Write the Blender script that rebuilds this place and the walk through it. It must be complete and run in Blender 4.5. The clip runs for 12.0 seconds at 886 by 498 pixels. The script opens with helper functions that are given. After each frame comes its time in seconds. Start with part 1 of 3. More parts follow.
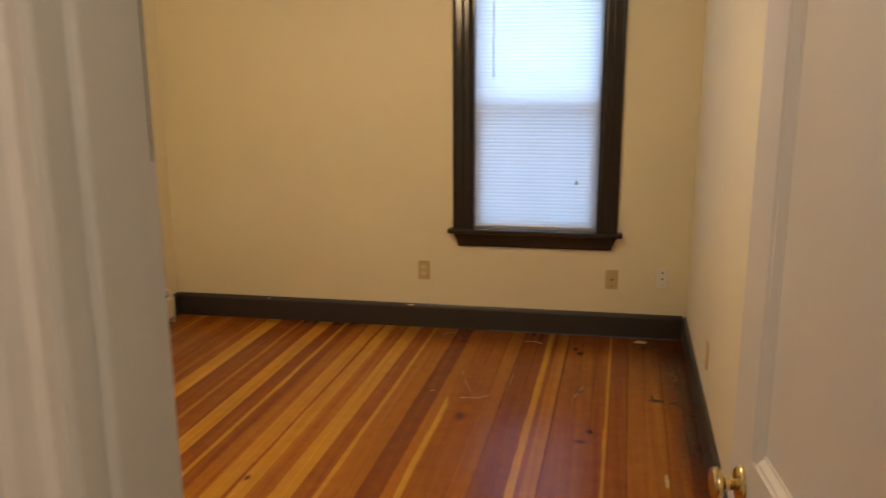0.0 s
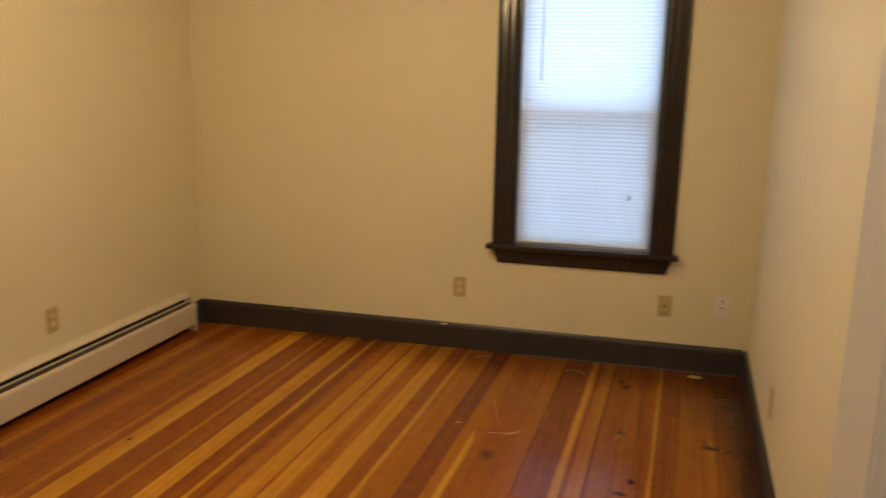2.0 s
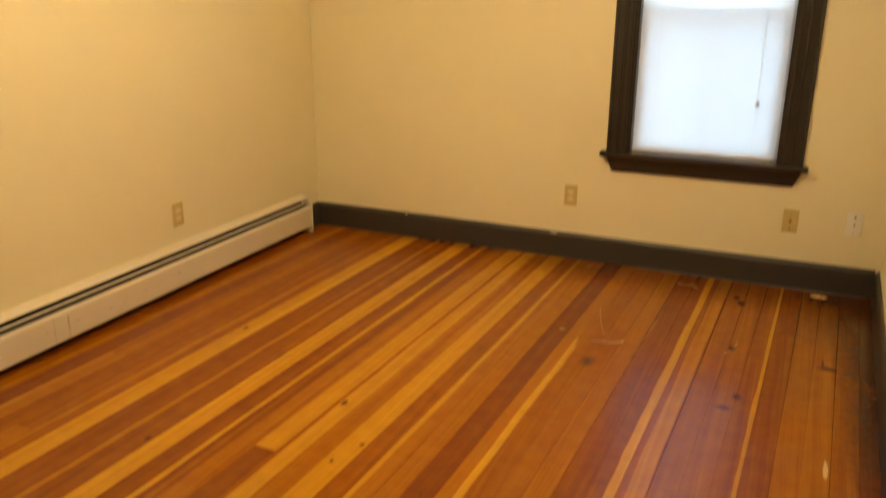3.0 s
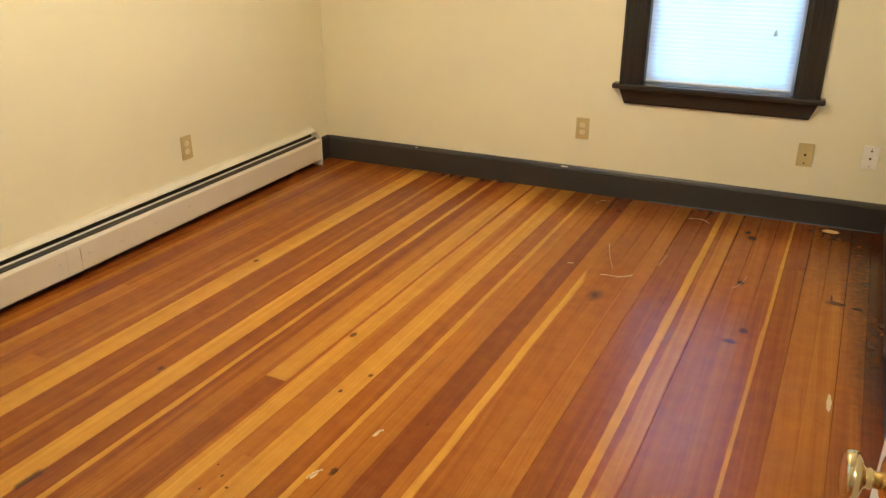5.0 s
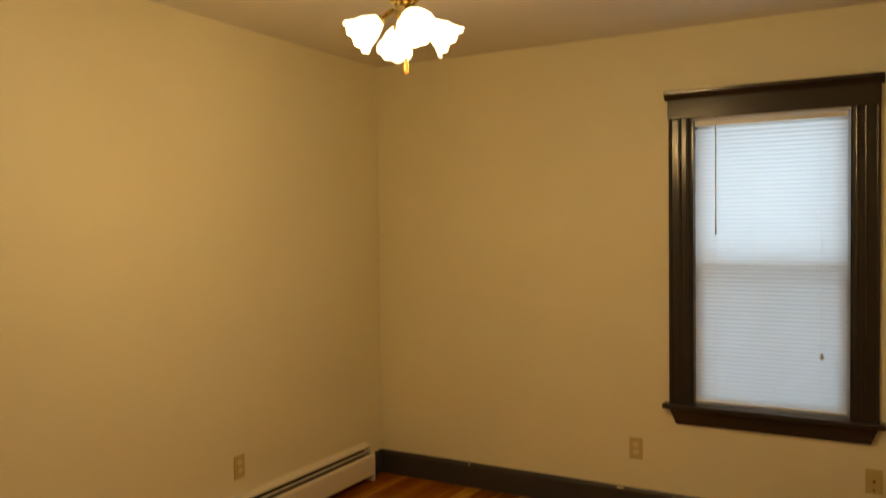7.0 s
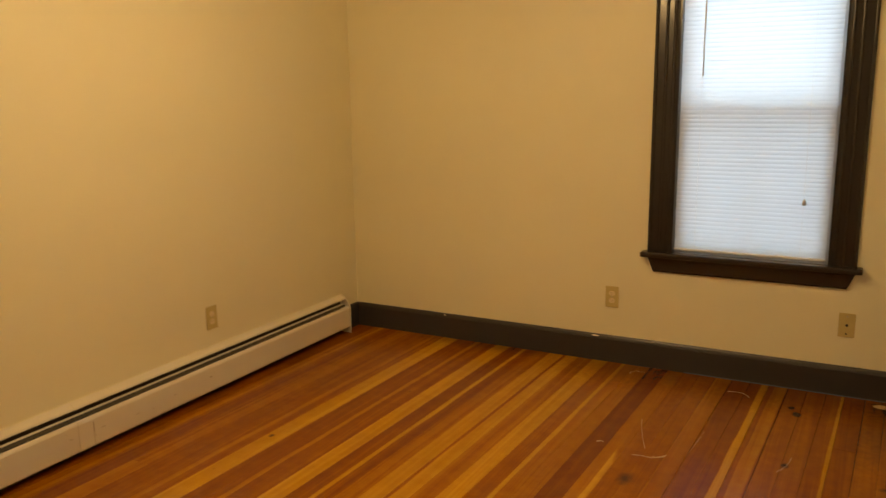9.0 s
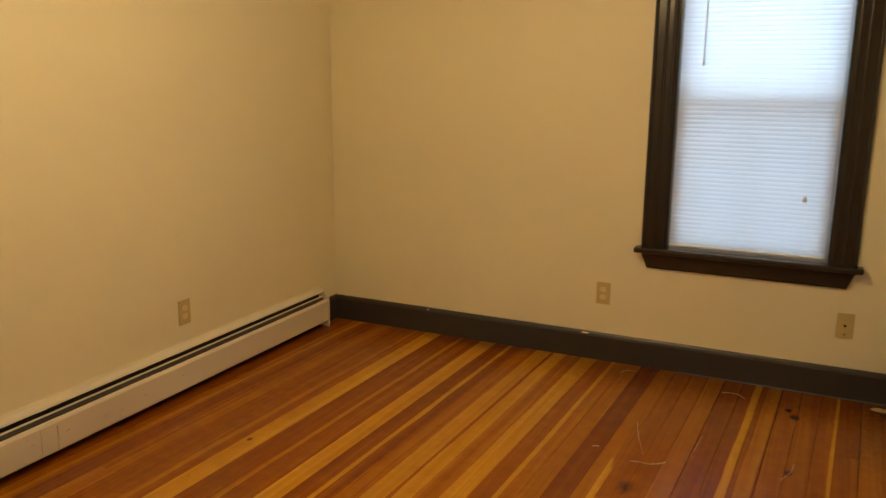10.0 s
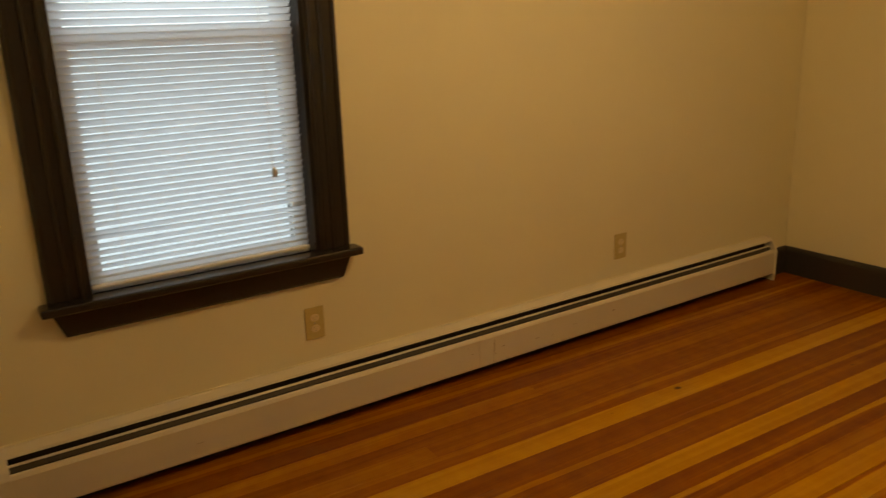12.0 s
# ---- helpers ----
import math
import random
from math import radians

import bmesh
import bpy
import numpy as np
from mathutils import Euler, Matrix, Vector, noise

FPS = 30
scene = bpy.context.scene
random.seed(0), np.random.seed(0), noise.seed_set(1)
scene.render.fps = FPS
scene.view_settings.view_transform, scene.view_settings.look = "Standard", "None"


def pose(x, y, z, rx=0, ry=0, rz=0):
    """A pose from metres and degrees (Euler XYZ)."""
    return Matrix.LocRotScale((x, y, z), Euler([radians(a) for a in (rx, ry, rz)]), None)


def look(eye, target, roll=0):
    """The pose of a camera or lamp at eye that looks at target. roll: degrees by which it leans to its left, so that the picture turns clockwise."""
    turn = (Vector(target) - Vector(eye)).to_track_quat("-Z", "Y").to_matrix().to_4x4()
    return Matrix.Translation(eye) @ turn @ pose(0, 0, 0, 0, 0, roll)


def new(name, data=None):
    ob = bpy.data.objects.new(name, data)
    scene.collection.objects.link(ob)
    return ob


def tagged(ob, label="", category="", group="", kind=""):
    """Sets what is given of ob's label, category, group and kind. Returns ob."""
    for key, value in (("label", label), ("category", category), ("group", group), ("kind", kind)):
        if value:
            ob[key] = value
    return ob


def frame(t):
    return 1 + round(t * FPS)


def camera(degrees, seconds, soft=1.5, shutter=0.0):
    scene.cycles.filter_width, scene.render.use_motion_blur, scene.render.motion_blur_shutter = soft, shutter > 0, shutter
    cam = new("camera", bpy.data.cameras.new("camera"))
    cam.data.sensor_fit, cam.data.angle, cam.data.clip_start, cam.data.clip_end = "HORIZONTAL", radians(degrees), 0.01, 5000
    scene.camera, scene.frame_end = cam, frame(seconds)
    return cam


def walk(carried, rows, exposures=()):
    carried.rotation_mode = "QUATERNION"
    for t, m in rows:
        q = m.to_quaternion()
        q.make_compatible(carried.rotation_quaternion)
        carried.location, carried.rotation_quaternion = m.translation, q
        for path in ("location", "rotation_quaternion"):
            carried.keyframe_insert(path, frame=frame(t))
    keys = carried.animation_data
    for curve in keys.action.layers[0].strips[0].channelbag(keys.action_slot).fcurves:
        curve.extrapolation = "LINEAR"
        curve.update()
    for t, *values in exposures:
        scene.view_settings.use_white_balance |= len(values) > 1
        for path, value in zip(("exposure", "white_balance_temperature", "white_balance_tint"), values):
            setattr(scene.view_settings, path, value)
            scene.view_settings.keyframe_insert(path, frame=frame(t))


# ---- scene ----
cam = camera(58.3, 12.0, soft=1.3, shutter=0.5)
PATH = [
    (0, (2.558, -4.536, 1.5), (2.207, -2.614, 1.07), -0.2),
    (0.5, (2.518, -4.4, 1.47), (2.3165, -2.451, 1.074), 0.7),
    (1, (2.477, -4.298, 1.448), (2.2603, -2.346, 1.074), 2.1),
    (1.5, (2.507, -4.234, 1.479), (2.267, -2.288, 1.083), 2.0),
    (2, (2.591, -4.167, 1.468), (2.102, -2.273, 1.055), 1.1),
    (2.5, (2.659, -4.136, 1.453), (1.931, -2.327, 1.01), 0.2),
    (3, (2.654, -4.128, 1.403), (1.895, -2.384, 0.786), 0.4),
    (3.2, (2.649, -4.118, 1.396), (1.908, -2.401, 0.689), 0.5),
    (4.8, (2.665, -4.119, 1.394), (1.905, -2.440, 0.619), 0.6),
    (5, (2.667, -4.117, 1.397), (1.903, -2.438, 0.626), 0.2),
    (5.5, (2.657, -4.115, 1.394), (1.885, -2.430, 0.645), -0.0),
    (6, (2.662, -4.101, 1.459), (1.879, -2.376, 0.817), -0.0),
    (6.5, (2.736, -4.12, 1.526), (1.813, -2.367, 1.254), -0.4),
    (6.7, (2.779, -4.103, 1.547), (1.816, -2.359, 1.366), -0.6),
    (7.5, (2.785, -4.14, 1.515), (1.80, -2.39, 1.565), -0.5),
    (8.3, (2.778, -4.16, 1.464), (1.789, -2.425, 1.343), -0.5),
    (8.5, (2.791, -4.097, 1.462), (1.797, -2.376, 1.236), -1.4),
    (9, (2.733, -3.984, 1.438), (1.811, -2.254, 1.042), -0.8),
    (9.5, (2.603, -3.914, 1.444), (1.785, -2.136, 1.029), -0.1),
    (10, (2.559, -3.868, 1.438), (1.716, -2.106, 1.006), 0.4),
    (10.5, (2.489, -3.787, 1.445), (1.39, -2.18, 0.988), -0.5),
    (11, (2.408, -3.745, 1.348), (1.072, -2.33, 0.888), -1.9),
    (11.5, (2.377, -3.742, 1.35), (0.872, -2.53, 0.836), -2.1),
    (12, (2.373, -3.751, 1.344), (0.769, -2.69, 0.793), -1.9),
]
EXPOSURES = [(0, 0.2, 5850, 17), (1.5, 0.22, 5900, 16), (2.0, 0.25, 6100, 15), (2.5, 0.33, 6800, 13), (3.0, 0.82, 7000, 10), (3.2, 0.95, 6800, 10), (4.8, 1.25, 4850, 5), (5.5, 1.25, 4850, 5),
             (6.0, 0.88, 4950, 6), (6.5, -0.05, 6800, 6), (6.7, -0.2, 7400, 8), (8.3, -0.35, 8000, 14), (8.5, -0.1, 8000, 14), (9.0, 0.2, 7700, 13), (9.5, 0.30, 6800, 10), (10.0, 0.18, 6700, 12), (10.5, 0.67, 5100, 12), (11.0, 0.28, 5300, 12),
             (11.5, -0.27, 8100, 13), (12.0, -0.45, 8800, 13)]
walk(cam, [(t, look(eye, target, roll)) for t, eye, target, roll in PATH], EXPOSURES)


# ---- world and light ----
world = bpy.data.worlds.new("world")
scene.world = world
world.use_nodes = True
wn = world.node_tree
sky = wn.nodes.new("ShaderNodeTexSky")
sky.sky_type, sky.sun_disc = "NISHITA", False
sky.sun_elevation, sky.sun_rotation = radians(30), radians(200)
wn.links.new(sky.outputs[0], wn.nodes["Background"].inputs[0])
wn.nodes["Background"].inputs[1].default_value = 0.08

SKY_POWER = 12.0     # watts of each window's opening
BULB_POWER = 10.0     # watts of each bulb of the ceiling light
# watts of an unseen fill light added in the hall
HALL_FILL_POWER = 17.0


def area_lamp(name, m, w, h, power, colour):
    d = bpy.data.lights.new(name, "AREA")
    d.shape, d.size, d.size_y, d.energy, d.color = "RECTANGLE", w, h, power, colour
    ob = new(name, d)
    ob.matrix_basis = m
    return ob


def bulb_lamp(name, place, power, colour, radius=0.03):
    d = bpy.data.lights.new(name, "POINT")
    d.energy, d.color, d.shadow_soft_size = power, colour, radius
    ob = new(name, d)
    ob.location = place
    return ob


DAYLIGHT = (0.54, 0.77, 1.0)
TUNGSTEN = (1.0, 0.68, 0.31)

# ---- materials ----


def nodes_of(mat):
    nt = mat.node_tree
    return nt, nt.nodes, nt.links, nt.nodes["Principled BSDF"]


def ramp(nt, stops, mode="LINEAR"):
    r = nt.nodes.new("ShaderNodeValToRGB")
    r.color_ramp.interpolation = mode
    el = r.color_ramp.elements
    while len(el) < len(stops):
        el.new(0.5)
    for e, (p, c) in zip(el, stops):
        e.position = p
        e.color = (*c, 1) if len(c) == 3 else c
    return r


def mixed(nt, fac, a, b, blend="MIX"):
    n = nt.nodes.new("ShaderNodeMix")
    n.data_type, n.blend_type = "RGBA", blend
    for sock, val in ((n.inputs[0], fac), (n.inputs[6], a), (n.inputs[7], b)):
        if isinstance(val, (int, float)):
            sock.default_value = val
        elif isinstance(val, tuple):
            sock.default_value = (*val, 1)
        else:
            nt.links.new(val, sock)
    return n.outputs[2]


def calc(nt, op, a, b=0.0, c=0.0):
    n = nt.nodes.new("ShaderNodeMath")
    n.operation = op
    for sock, val in zip(n.inputs, (a, b, c)):
        if isinstance(val, (int, float)):
            sock.default_value = val
        else:
            nt.links.new(val, sock)
    return n.outputs[0]


def spotted(nt, scale, detail=4.0, rough=0.55, stretch=(1, 1, 1), space="Object"):
    tc = nt.nodes.new("ShaderNodeTexCoord")
    mp = nt.nodes.new("ShaderNodeMapping")
    mp.inputs["Scale"].default_value = stretch
    tx = nt.nodes.new("ShaderNodeTexNoise")
    tx.inputs["Scale"].default_value, tx.inputs["Detail"].default_value, tx.inputs["Roughness"].default_value = scale, detail, rough
    nt.links.new(tc.outputs[space], mp.inputs[0])
    nt.links.new(mp.outputs[0], tx.inputs["Vector"])
    return tx.outputs[0]


def bumped(nt, height, strength, distance, base=None):
    b = nt.nodes.new("ShaderNodeBump")
    b.inputs["Strength"].default_value, b.inputs["Distance"].default_value = strength, distance
    nt.links.new(height, b.inputs["Height"])
    if base is not None:
        nt.links.new(base, b.inputs["Normal"])
    return b.outputs[0]


def painted(name, colour, rough=0.55, vary=0.05, grain=180.0, relief=0.08, spec=0.5, coat=0.0):
    """Paint on plaster, wood or metal: two scales of tone and a fine roller or brush relief."""
    mat = bpy.data.materials.new(name)
    mat.use_nodes = True
    nt, nodes, links, bsdf = nodes_of(mat)
    big, fine = spotted(nt, 1.7, 3), spotted(nt, grain, 3)
    dark = tuple(c * (1 - 2 * vary) for c in colour)
    light = tuple(min(1, c * (1 + vary)) for c in colour)
    tone = mixed(nt, big, dark, light)
    tone = mixed(nt, calc(nt, "MULTIPLY", fine, 2 * vary), tone, dark)
    links.new(tone, bsdf.inputs["Base Color"])
    bsdf.inputs["Roughness"].default_value = rough
    bsdf.inputs["Specular IOR Level"].default_value = spec
    bsdf.inputs["Coat Weight"].default_value = coat
    links.new(bumped(nt, fine, relief, 0.002, bumped(nt, big, 0.05, 0.02)), bsdf.inputs["Normal"])
    return mat


def plain(name, colour, rough=0.5, metal=0.0):
    mat = bpy.data.materials.new(name)
    mat.use_nodes = True
    nt, nodes, links, bsdf = nodes_of(mat)
    n = spotted(nt, 60, 3)
    links.new(mixed(nt, n, tuple(c * 0.9 for c in colour), tuple(min(1, c * 1.08) for c in colour)), bsdf.inputs["Base Color"])
    links.new(calc(nt, "ADD", calc(nt, "MULTIPLY", n, 0.15), rough - 0.07), bsdf.inputs["Roughness"])
    bsdf.inputs["Metallic"].default_value = metal
    return mat


def wood_floor(name):
    """Old varnished softwood boards: red heartwood with yellow sapwood streaks that run with the boards."""
    mat = bpy.data.materials.new(name)
    mat.use_nodes = True
    nt, nodes, links, bsdf = nodes_of(mat)
    geo = nodes.new("ShaderNodeNewGeometry")
    sep = nodes.new("ShaderNodeSeparateXYZ")
    links.new(geo.outputs["Position"], sep.inputs[0])
    info = nodes.new("ShaderNodeObjectInfo")
    # across the boards
    u = calc(nt, "SUBTRACT", sep.outputs[0], calc(nt, "MULTIPLY", calc(nt, "ADD", sep.outputs[1], 1.5), BOARD_SLOPE))
    cmb = nodes.new("ShaderNodeCombineXYZ")
    links.new(calc(nt, "MULTIPLY", u, 6.0), cmb.inputs[0])
    links.new(calc(nt, "MULTIPLY", sep.outputs[1], 1.6), cmb.inputs[1])
    links.new(calc(nt, "MULTIPLY", info.outputs["Random"], 7.0), cmb.inputs[2])
    wander = nodes.new("ShaderNodeTexNoise")
    wander.inputs["Scale"].default_value, wander.inputs["Detail"].default_value = 1.0, 2.0
    links.new(cmb.outputs[0], wander.inputs["Vector"])
    u2 = calc(nt, "ADD", u, calc(nt, "MULTIPLY", calc(nt, "SUBTRACT", wander.outputs[0], 0.5), 0.027))
    # each board carries its heartwood tone and the place, half width and tone of its sapwood in its object colour
    own = nodes.new("ShaderNodeSeparateColor")
    links.new(info.outputs["Color"], own.inputs[0])
    tc = nodes.new("ShaderNodeTexCoord")
    osep = nodes.new("ShaderNodeSeparateXYZ")
    links.new(tc.outputs["Object"], osep.inputs[0])
    ev = nodes.new("ShaderNodeCombineXYZ")
    links.new(calc(nt, "MULTIPLY", sep.outputs[1], 2.6), ev.inputs[1])
    links.new(calc(nt, "MULTIPLY", info.outputs["Random"], 90.0), ev.inputs[2])
    edge = nodes.new("ShaderNodeTexNoise")
    edge.inputs["Scale"].default_value, edge.inputs["Detail"].default_value = 1.0, 3.0
    links.new(ev.outputs[0], edge.inputs["Vector"])
    across = calc(nt, "ADD", osep.outputs[0], calc(nt, "MULTIPLY", calc(nt, "SUBTRACT", edge.outputs[0], 0.5), 0.020))
    off = calc(nt, "ABSOLUTE", calc(nt, "SUBTRACT", across, calc(nt, "SUBTRACT", own.outputs[1], 0.5)))
    sap = nodes.new("ShaderNodeMapRange")
    sap.interpolation_type = "SMOOTHSTEP"
    sap.inputs["From Min"].default_value, sap.inputs["From Max"].default_value = -0.0015, 0.0025
    links.new(calc(nt, "SUBTRACT", own.outputs[2], off), sap.inputs["Value"])
    # the sapwood of one board runs out before the window wall
    ends = nodes.new("ShaderNodeMapRange")
    ends.inputs["From Min"].default_value, ends.inputs["From Max"].default_value = -1.04, -1.12
    links.new(calc(nt, "ADD", sep.outputs[1], calc(nt, "MULTIPLY", calc(nt, "SUBTRACT", u2, 1.938), 5.0)), ends.inputs["Value"])
    other = calc(nt, "GREATER_THAN", calc(nt, "ABSOLUTE", calc(nt, "SUBTRACT", u, 1.925)), 0.06)
    sapmask = calc(nt, "MULTIPLY", sap.outputs[0], calc(nt, "MAXIMUM", ends.outputs[0], other))
    has = calc(nt, "GREATER_THAN", own.outputs[2], 0.001)
    tone = mixed(nt, calc(nt, "MULTIPLY", sapmask, has), own.outputs[0], info.outputs["Alpha"])
    tone = calc(nt, "ADD", tone, calc(nt, "MULTIPLY", calc(nt, "SUBTRACT", info.outputs["Random"], 0.5), 0.05))
    # fine sapwood streaks, denser on the side of the heater
    fv = nodes.new("ShaderNodeCombineXYZ")
    links.new(calc(nt, "MULTIPLY", u2, 40.0), fv.inputs[0])
    links.new(calc(nt, "MULTIPLY", sep.outputs[1], 0.42), fv.inputs[1])
    links.new(calc(nt, "MULTIPLY", info.outputs["Random"], 17.0), fv.inputs[2])
    fine = nodes.new("ShaderNodeTexNoise")
    fine.inputs["Scale"].default_value, fine.inputs["Detail"].default_value = 1.0, 2.0
    links.new(fv.outputs[0], fine.inputs["Vector"])
    line = nodes.new("ShaderNodeMapRange")
    line.interpolation_type = "SMOOTHSTEP"
    line.inputs["From Min"].default_value, line.inputs["From Max"].default_value = 0.60, 0.64
    links.new(fine.outputs[0], line.inputs["Value"])
    dense = calc(nt, "ADD", calc(nt, "MULTIPLY", calc(nt, "LESS_THAN", u2, 1.6), 0.03), 0.05)
    tone = calc(nt, "ADD", tone, calc(nt, "MULTIPLY", line.outputs[0], dense))
    dark = nodes.new("ShaderNodeMapRange")
    dark.interpolation_type = "SMOOTHSTEP"
    dark.inputs["From Min"].default_value, dark.inputs["From Max"].default_value = 0.425, 0.375
    links.new(fine.outputs[0], dark.inputs["Value"])
    tone = calc(nt, "SUBTRACT", tone, calc(nt, "MULTIPLY", dark.outputs[0], 0.05))
    # grain along the boards
    gv = nodes.new("ShaderNodeCombineXYZ")
    links.new(calc(nt, "MULTIPLY", u2, 190.0), gv.inputs[0])
    links.new(calc(nt, "MULTIPLY", sep.outputs[1], 2.5), gv.inputs[1])
    links.new(calc(nt, "MULTIPLY", info.outputs["Random"], 31.0), gv.inputs[2])
    grain = nodes.new("ShaderNodeTexNoise")
    grain.inputs["Scale"].default_value, grain.inputs["Detail"].default_value, grain.inputs["Roughness"].default_value = 1.0, 4.0, 0.6
    links.new(gv.outputs[0], grain.inputs["Vector"])
    gv2 = nodes.new("ShaderNodeCombineXYZ")
    links.new(calc(nt, "MULTIPLY", u2, 34.0), gv2.inputs[0])
    links.new(calc(nt, "MULTIPLY", sep.outputs[1], 0.55), gv2.inputs[1])
    links.new(calc(nt, "MULTIPLY", info.outputs["Random"], 53.0), gv2.inputs[2])
    broad = nodes.new("ShaderNodeTexNoise")
    broad.inputs["Scale"].default_value, broad.inputs["Detail"].default_value = 1.0, 3.0
    links.new(gv2.outputs[0], broad.inputs["Vector"])
    tone = calc(nt, "ADD", tone, calc(nt, "MULTIPLY", calc(nt, "SUBTRACT", grain.outputs[0], 0.5), 0.15))
    tone = calc(nt, "ADD", tone, calc(nt, "MULTIPLY", calc(nt, "SUBTRACT", broad.outputs[0], 0.5), 0.24))
    blotch = nodes.new("ShaderNodeTexNoise")
    blotch.inputs["Scale"].default_value, blotch.inputs["Detail"].default_value, blotch.inputs["Roughness"].default_value = 14.0, 5.0, 0.65
    links.new(geo.outputs["Position"], blotch.inputs["Vector"])
    tone = calc(nt, "ADD", tone, calc(nt, "MULTIPLY", calc(nt, "SUBTRACT", blotch.outputs[0], 0.5), 0.26))
    wood = ramp(nt, [(0.0, (0.067, 0.013, 0.0042)), (0.3, (0.170, 0.034, 0.0025)), (0.5, (0.270, 0.075, 0.0025)),
                     (0.66, (0.363, 0.128, 0.0050)), (0.8, (0.446, 0.187, 0.0084)), (1.0, (0.580, 0.285, 0.0185))])
    links.new(tone, wood.inputs[0])
    # small knots and worn patches
    vor = nodes.new("ShaderNodeTexVoronoi")
    vor.inputs["Scale"].default_value = 3.1
    vmap = nodes.new("ShaderNodeMapping")
    vmap.inputs["Scale"].default_value = (1.6, 0.8, 1)
    links.new(geo.outputs["Position"], vmap.inputs[0])
    links.new(vmap.outputs[0], vor.inputs["Vector"])
    knot = ramp(nt, [(0.0, (1, 1, 1)), (0.012, (0.7, 0.7, 0.7)), (0.034, (0, 0, 0))])
    links.new(vor.outputs[0], knot.inputs[0])
    col = mixed(nt, calc(nt, "MULTIPLY", knot.outputs[0], 0.65), wood.outputs[0], (0.050, 0.012, 0.004))
    # burns, dark patches, filler and paint flecks, each of its own shape
    rag = nodes.new("ShaderNodeTexNoise")
    rag.inputs["Scale"].default_value, rag.inputs["Detail"].default_value = 38.0, 3.0
    links.new(geo.outputs["Position"], rag.inputs["Vector"])

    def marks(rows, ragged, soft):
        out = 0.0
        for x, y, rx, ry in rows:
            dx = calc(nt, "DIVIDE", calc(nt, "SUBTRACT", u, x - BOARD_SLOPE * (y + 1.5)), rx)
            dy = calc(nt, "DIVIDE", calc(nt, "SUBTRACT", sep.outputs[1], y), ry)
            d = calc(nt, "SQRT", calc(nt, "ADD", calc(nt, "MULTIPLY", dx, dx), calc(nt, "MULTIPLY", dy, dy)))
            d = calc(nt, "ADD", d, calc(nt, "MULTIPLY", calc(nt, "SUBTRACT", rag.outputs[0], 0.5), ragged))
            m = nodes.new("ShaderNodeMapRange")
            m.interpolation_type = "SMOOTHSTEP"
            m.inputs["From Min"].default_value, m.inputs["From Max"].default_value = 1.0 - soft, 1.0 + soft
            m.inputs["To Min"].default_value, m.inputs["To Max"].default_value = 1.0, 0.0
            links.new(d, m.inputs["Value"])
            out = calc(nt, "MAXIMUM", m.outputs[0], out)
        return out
    col = mixed(nt, calc(nt, "MULTIPLY", marks(DARK_PATCHES, 1.3, 0.9), 0.8), col, (0.034, 0.013, 0.007))
    col = mixed(nt, calc(nt, "MULTIPLY", marks(BROWN_PATCHES, 1.1, 0.7), 0.5), col, (0.060, 0.019, 0.006))
    col = mixed(nt, calc(nt, "MULTIPLY", marks(BURNS, 1.25, 0.4), 0.82), col, (0.038, 0.011, 0.005))
    col = mixed(nt, marks(FLECKS, 0.9, 0.12), col, (0.62, 0.44, 0.17))
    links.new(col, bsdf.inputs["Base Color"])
    dirt = nodes.new("ShaderNodeTexNoise")
    dirt.inputs["Scale"].default_value, dirt.inputs["Detail"].default_value = 5.0, 6.0
    links.new(geo.outputs["Position"], dirt.inputs["Vector"])
    links.new(calc(nt, "ADD", calc(nt, "MULTIPLY", dirt.outputs[0], 0.08), FLOOR_ROUGH), bsdf.inputs["Roughness"])
    bsdf.inputs["Specular IOR Level"].default_value = 0.31
    hgt = grain.outputs[0]
    links.new(bumped(nt, hgt, 0.035, 0.001), bsdf.inputs["Normal"])
    return mat


BOARD_SLOPE = 0.02
BURNS = [(2.607, -1.314, 0.015, 0.020), (2.569, -1.419, 0.024, 0.016), (2.555, -0.882, 0.015, 0.020), (2.527, -0.268, 0.016, 0.02),
         (2.553, -0.336, 0.018, 0.026), (2.915, -0.930, 0.034, 0.018), (2.898, -0.885, 0.005, 0.03), (2.990, -0.949, 0.02, 0.015), (0.593, -1.542, 0.010, 0.014),
         (1.323, -1.946, 0.010, 0.02), (1.516, -2.161, 0.008, 0.010), (0.855, -2.416, 0.008, 0.012), (1.666, -2.634, 0.009, 0.016), (1.474, -2.281, 0.006, 0.009), (0.94, -3.0, 0.012, 0.05)]
BURNS += [(1.36 + 0.021 * (k * 7 % 5), -2.74 - 0.034 * k, 0.003 + 0.001 * (k % 3), 0.004 + 0.002 * (k % 2)) for k in range(9)]   # specks at a board end
# dark patches down the right wall, and one smudge mid-floor
DARK_PATCHES = [(3.085, -0.30, 0.105, 0.45), (3.065, -0.80, 0.085, 0.45), (3.05, -1.30, 0.065, 0.45), (2.985, -0.10, 0.14, 0.12), (2.034, -1.251, 0.022, 0.035)]
BROWN_PATCHES = [(1.75, -0.05, 0.42, 0.22), (2.45, -0.03, 0.55, 0.26), (2.95, -0.20, 0.16, 0.50), (0.95, -0.02, 0.45, 0.09)]   # darker brown patches along the back wall and in the right corner
FLECKS = [(2.890, -0.085, 0.036, 0.024), (2.894, -1.70, 0.007, 0.055), (1.625, -2.665, 0.006, 0.022), (1.69, -2.43, 0.005, 0.02)]
FLOOR_ROUGH = 0.21
M_WALL = painted("cream_wall_paint", (0.79, 0.735, 0.53), 0.6, 0.03, 260, 0.10)
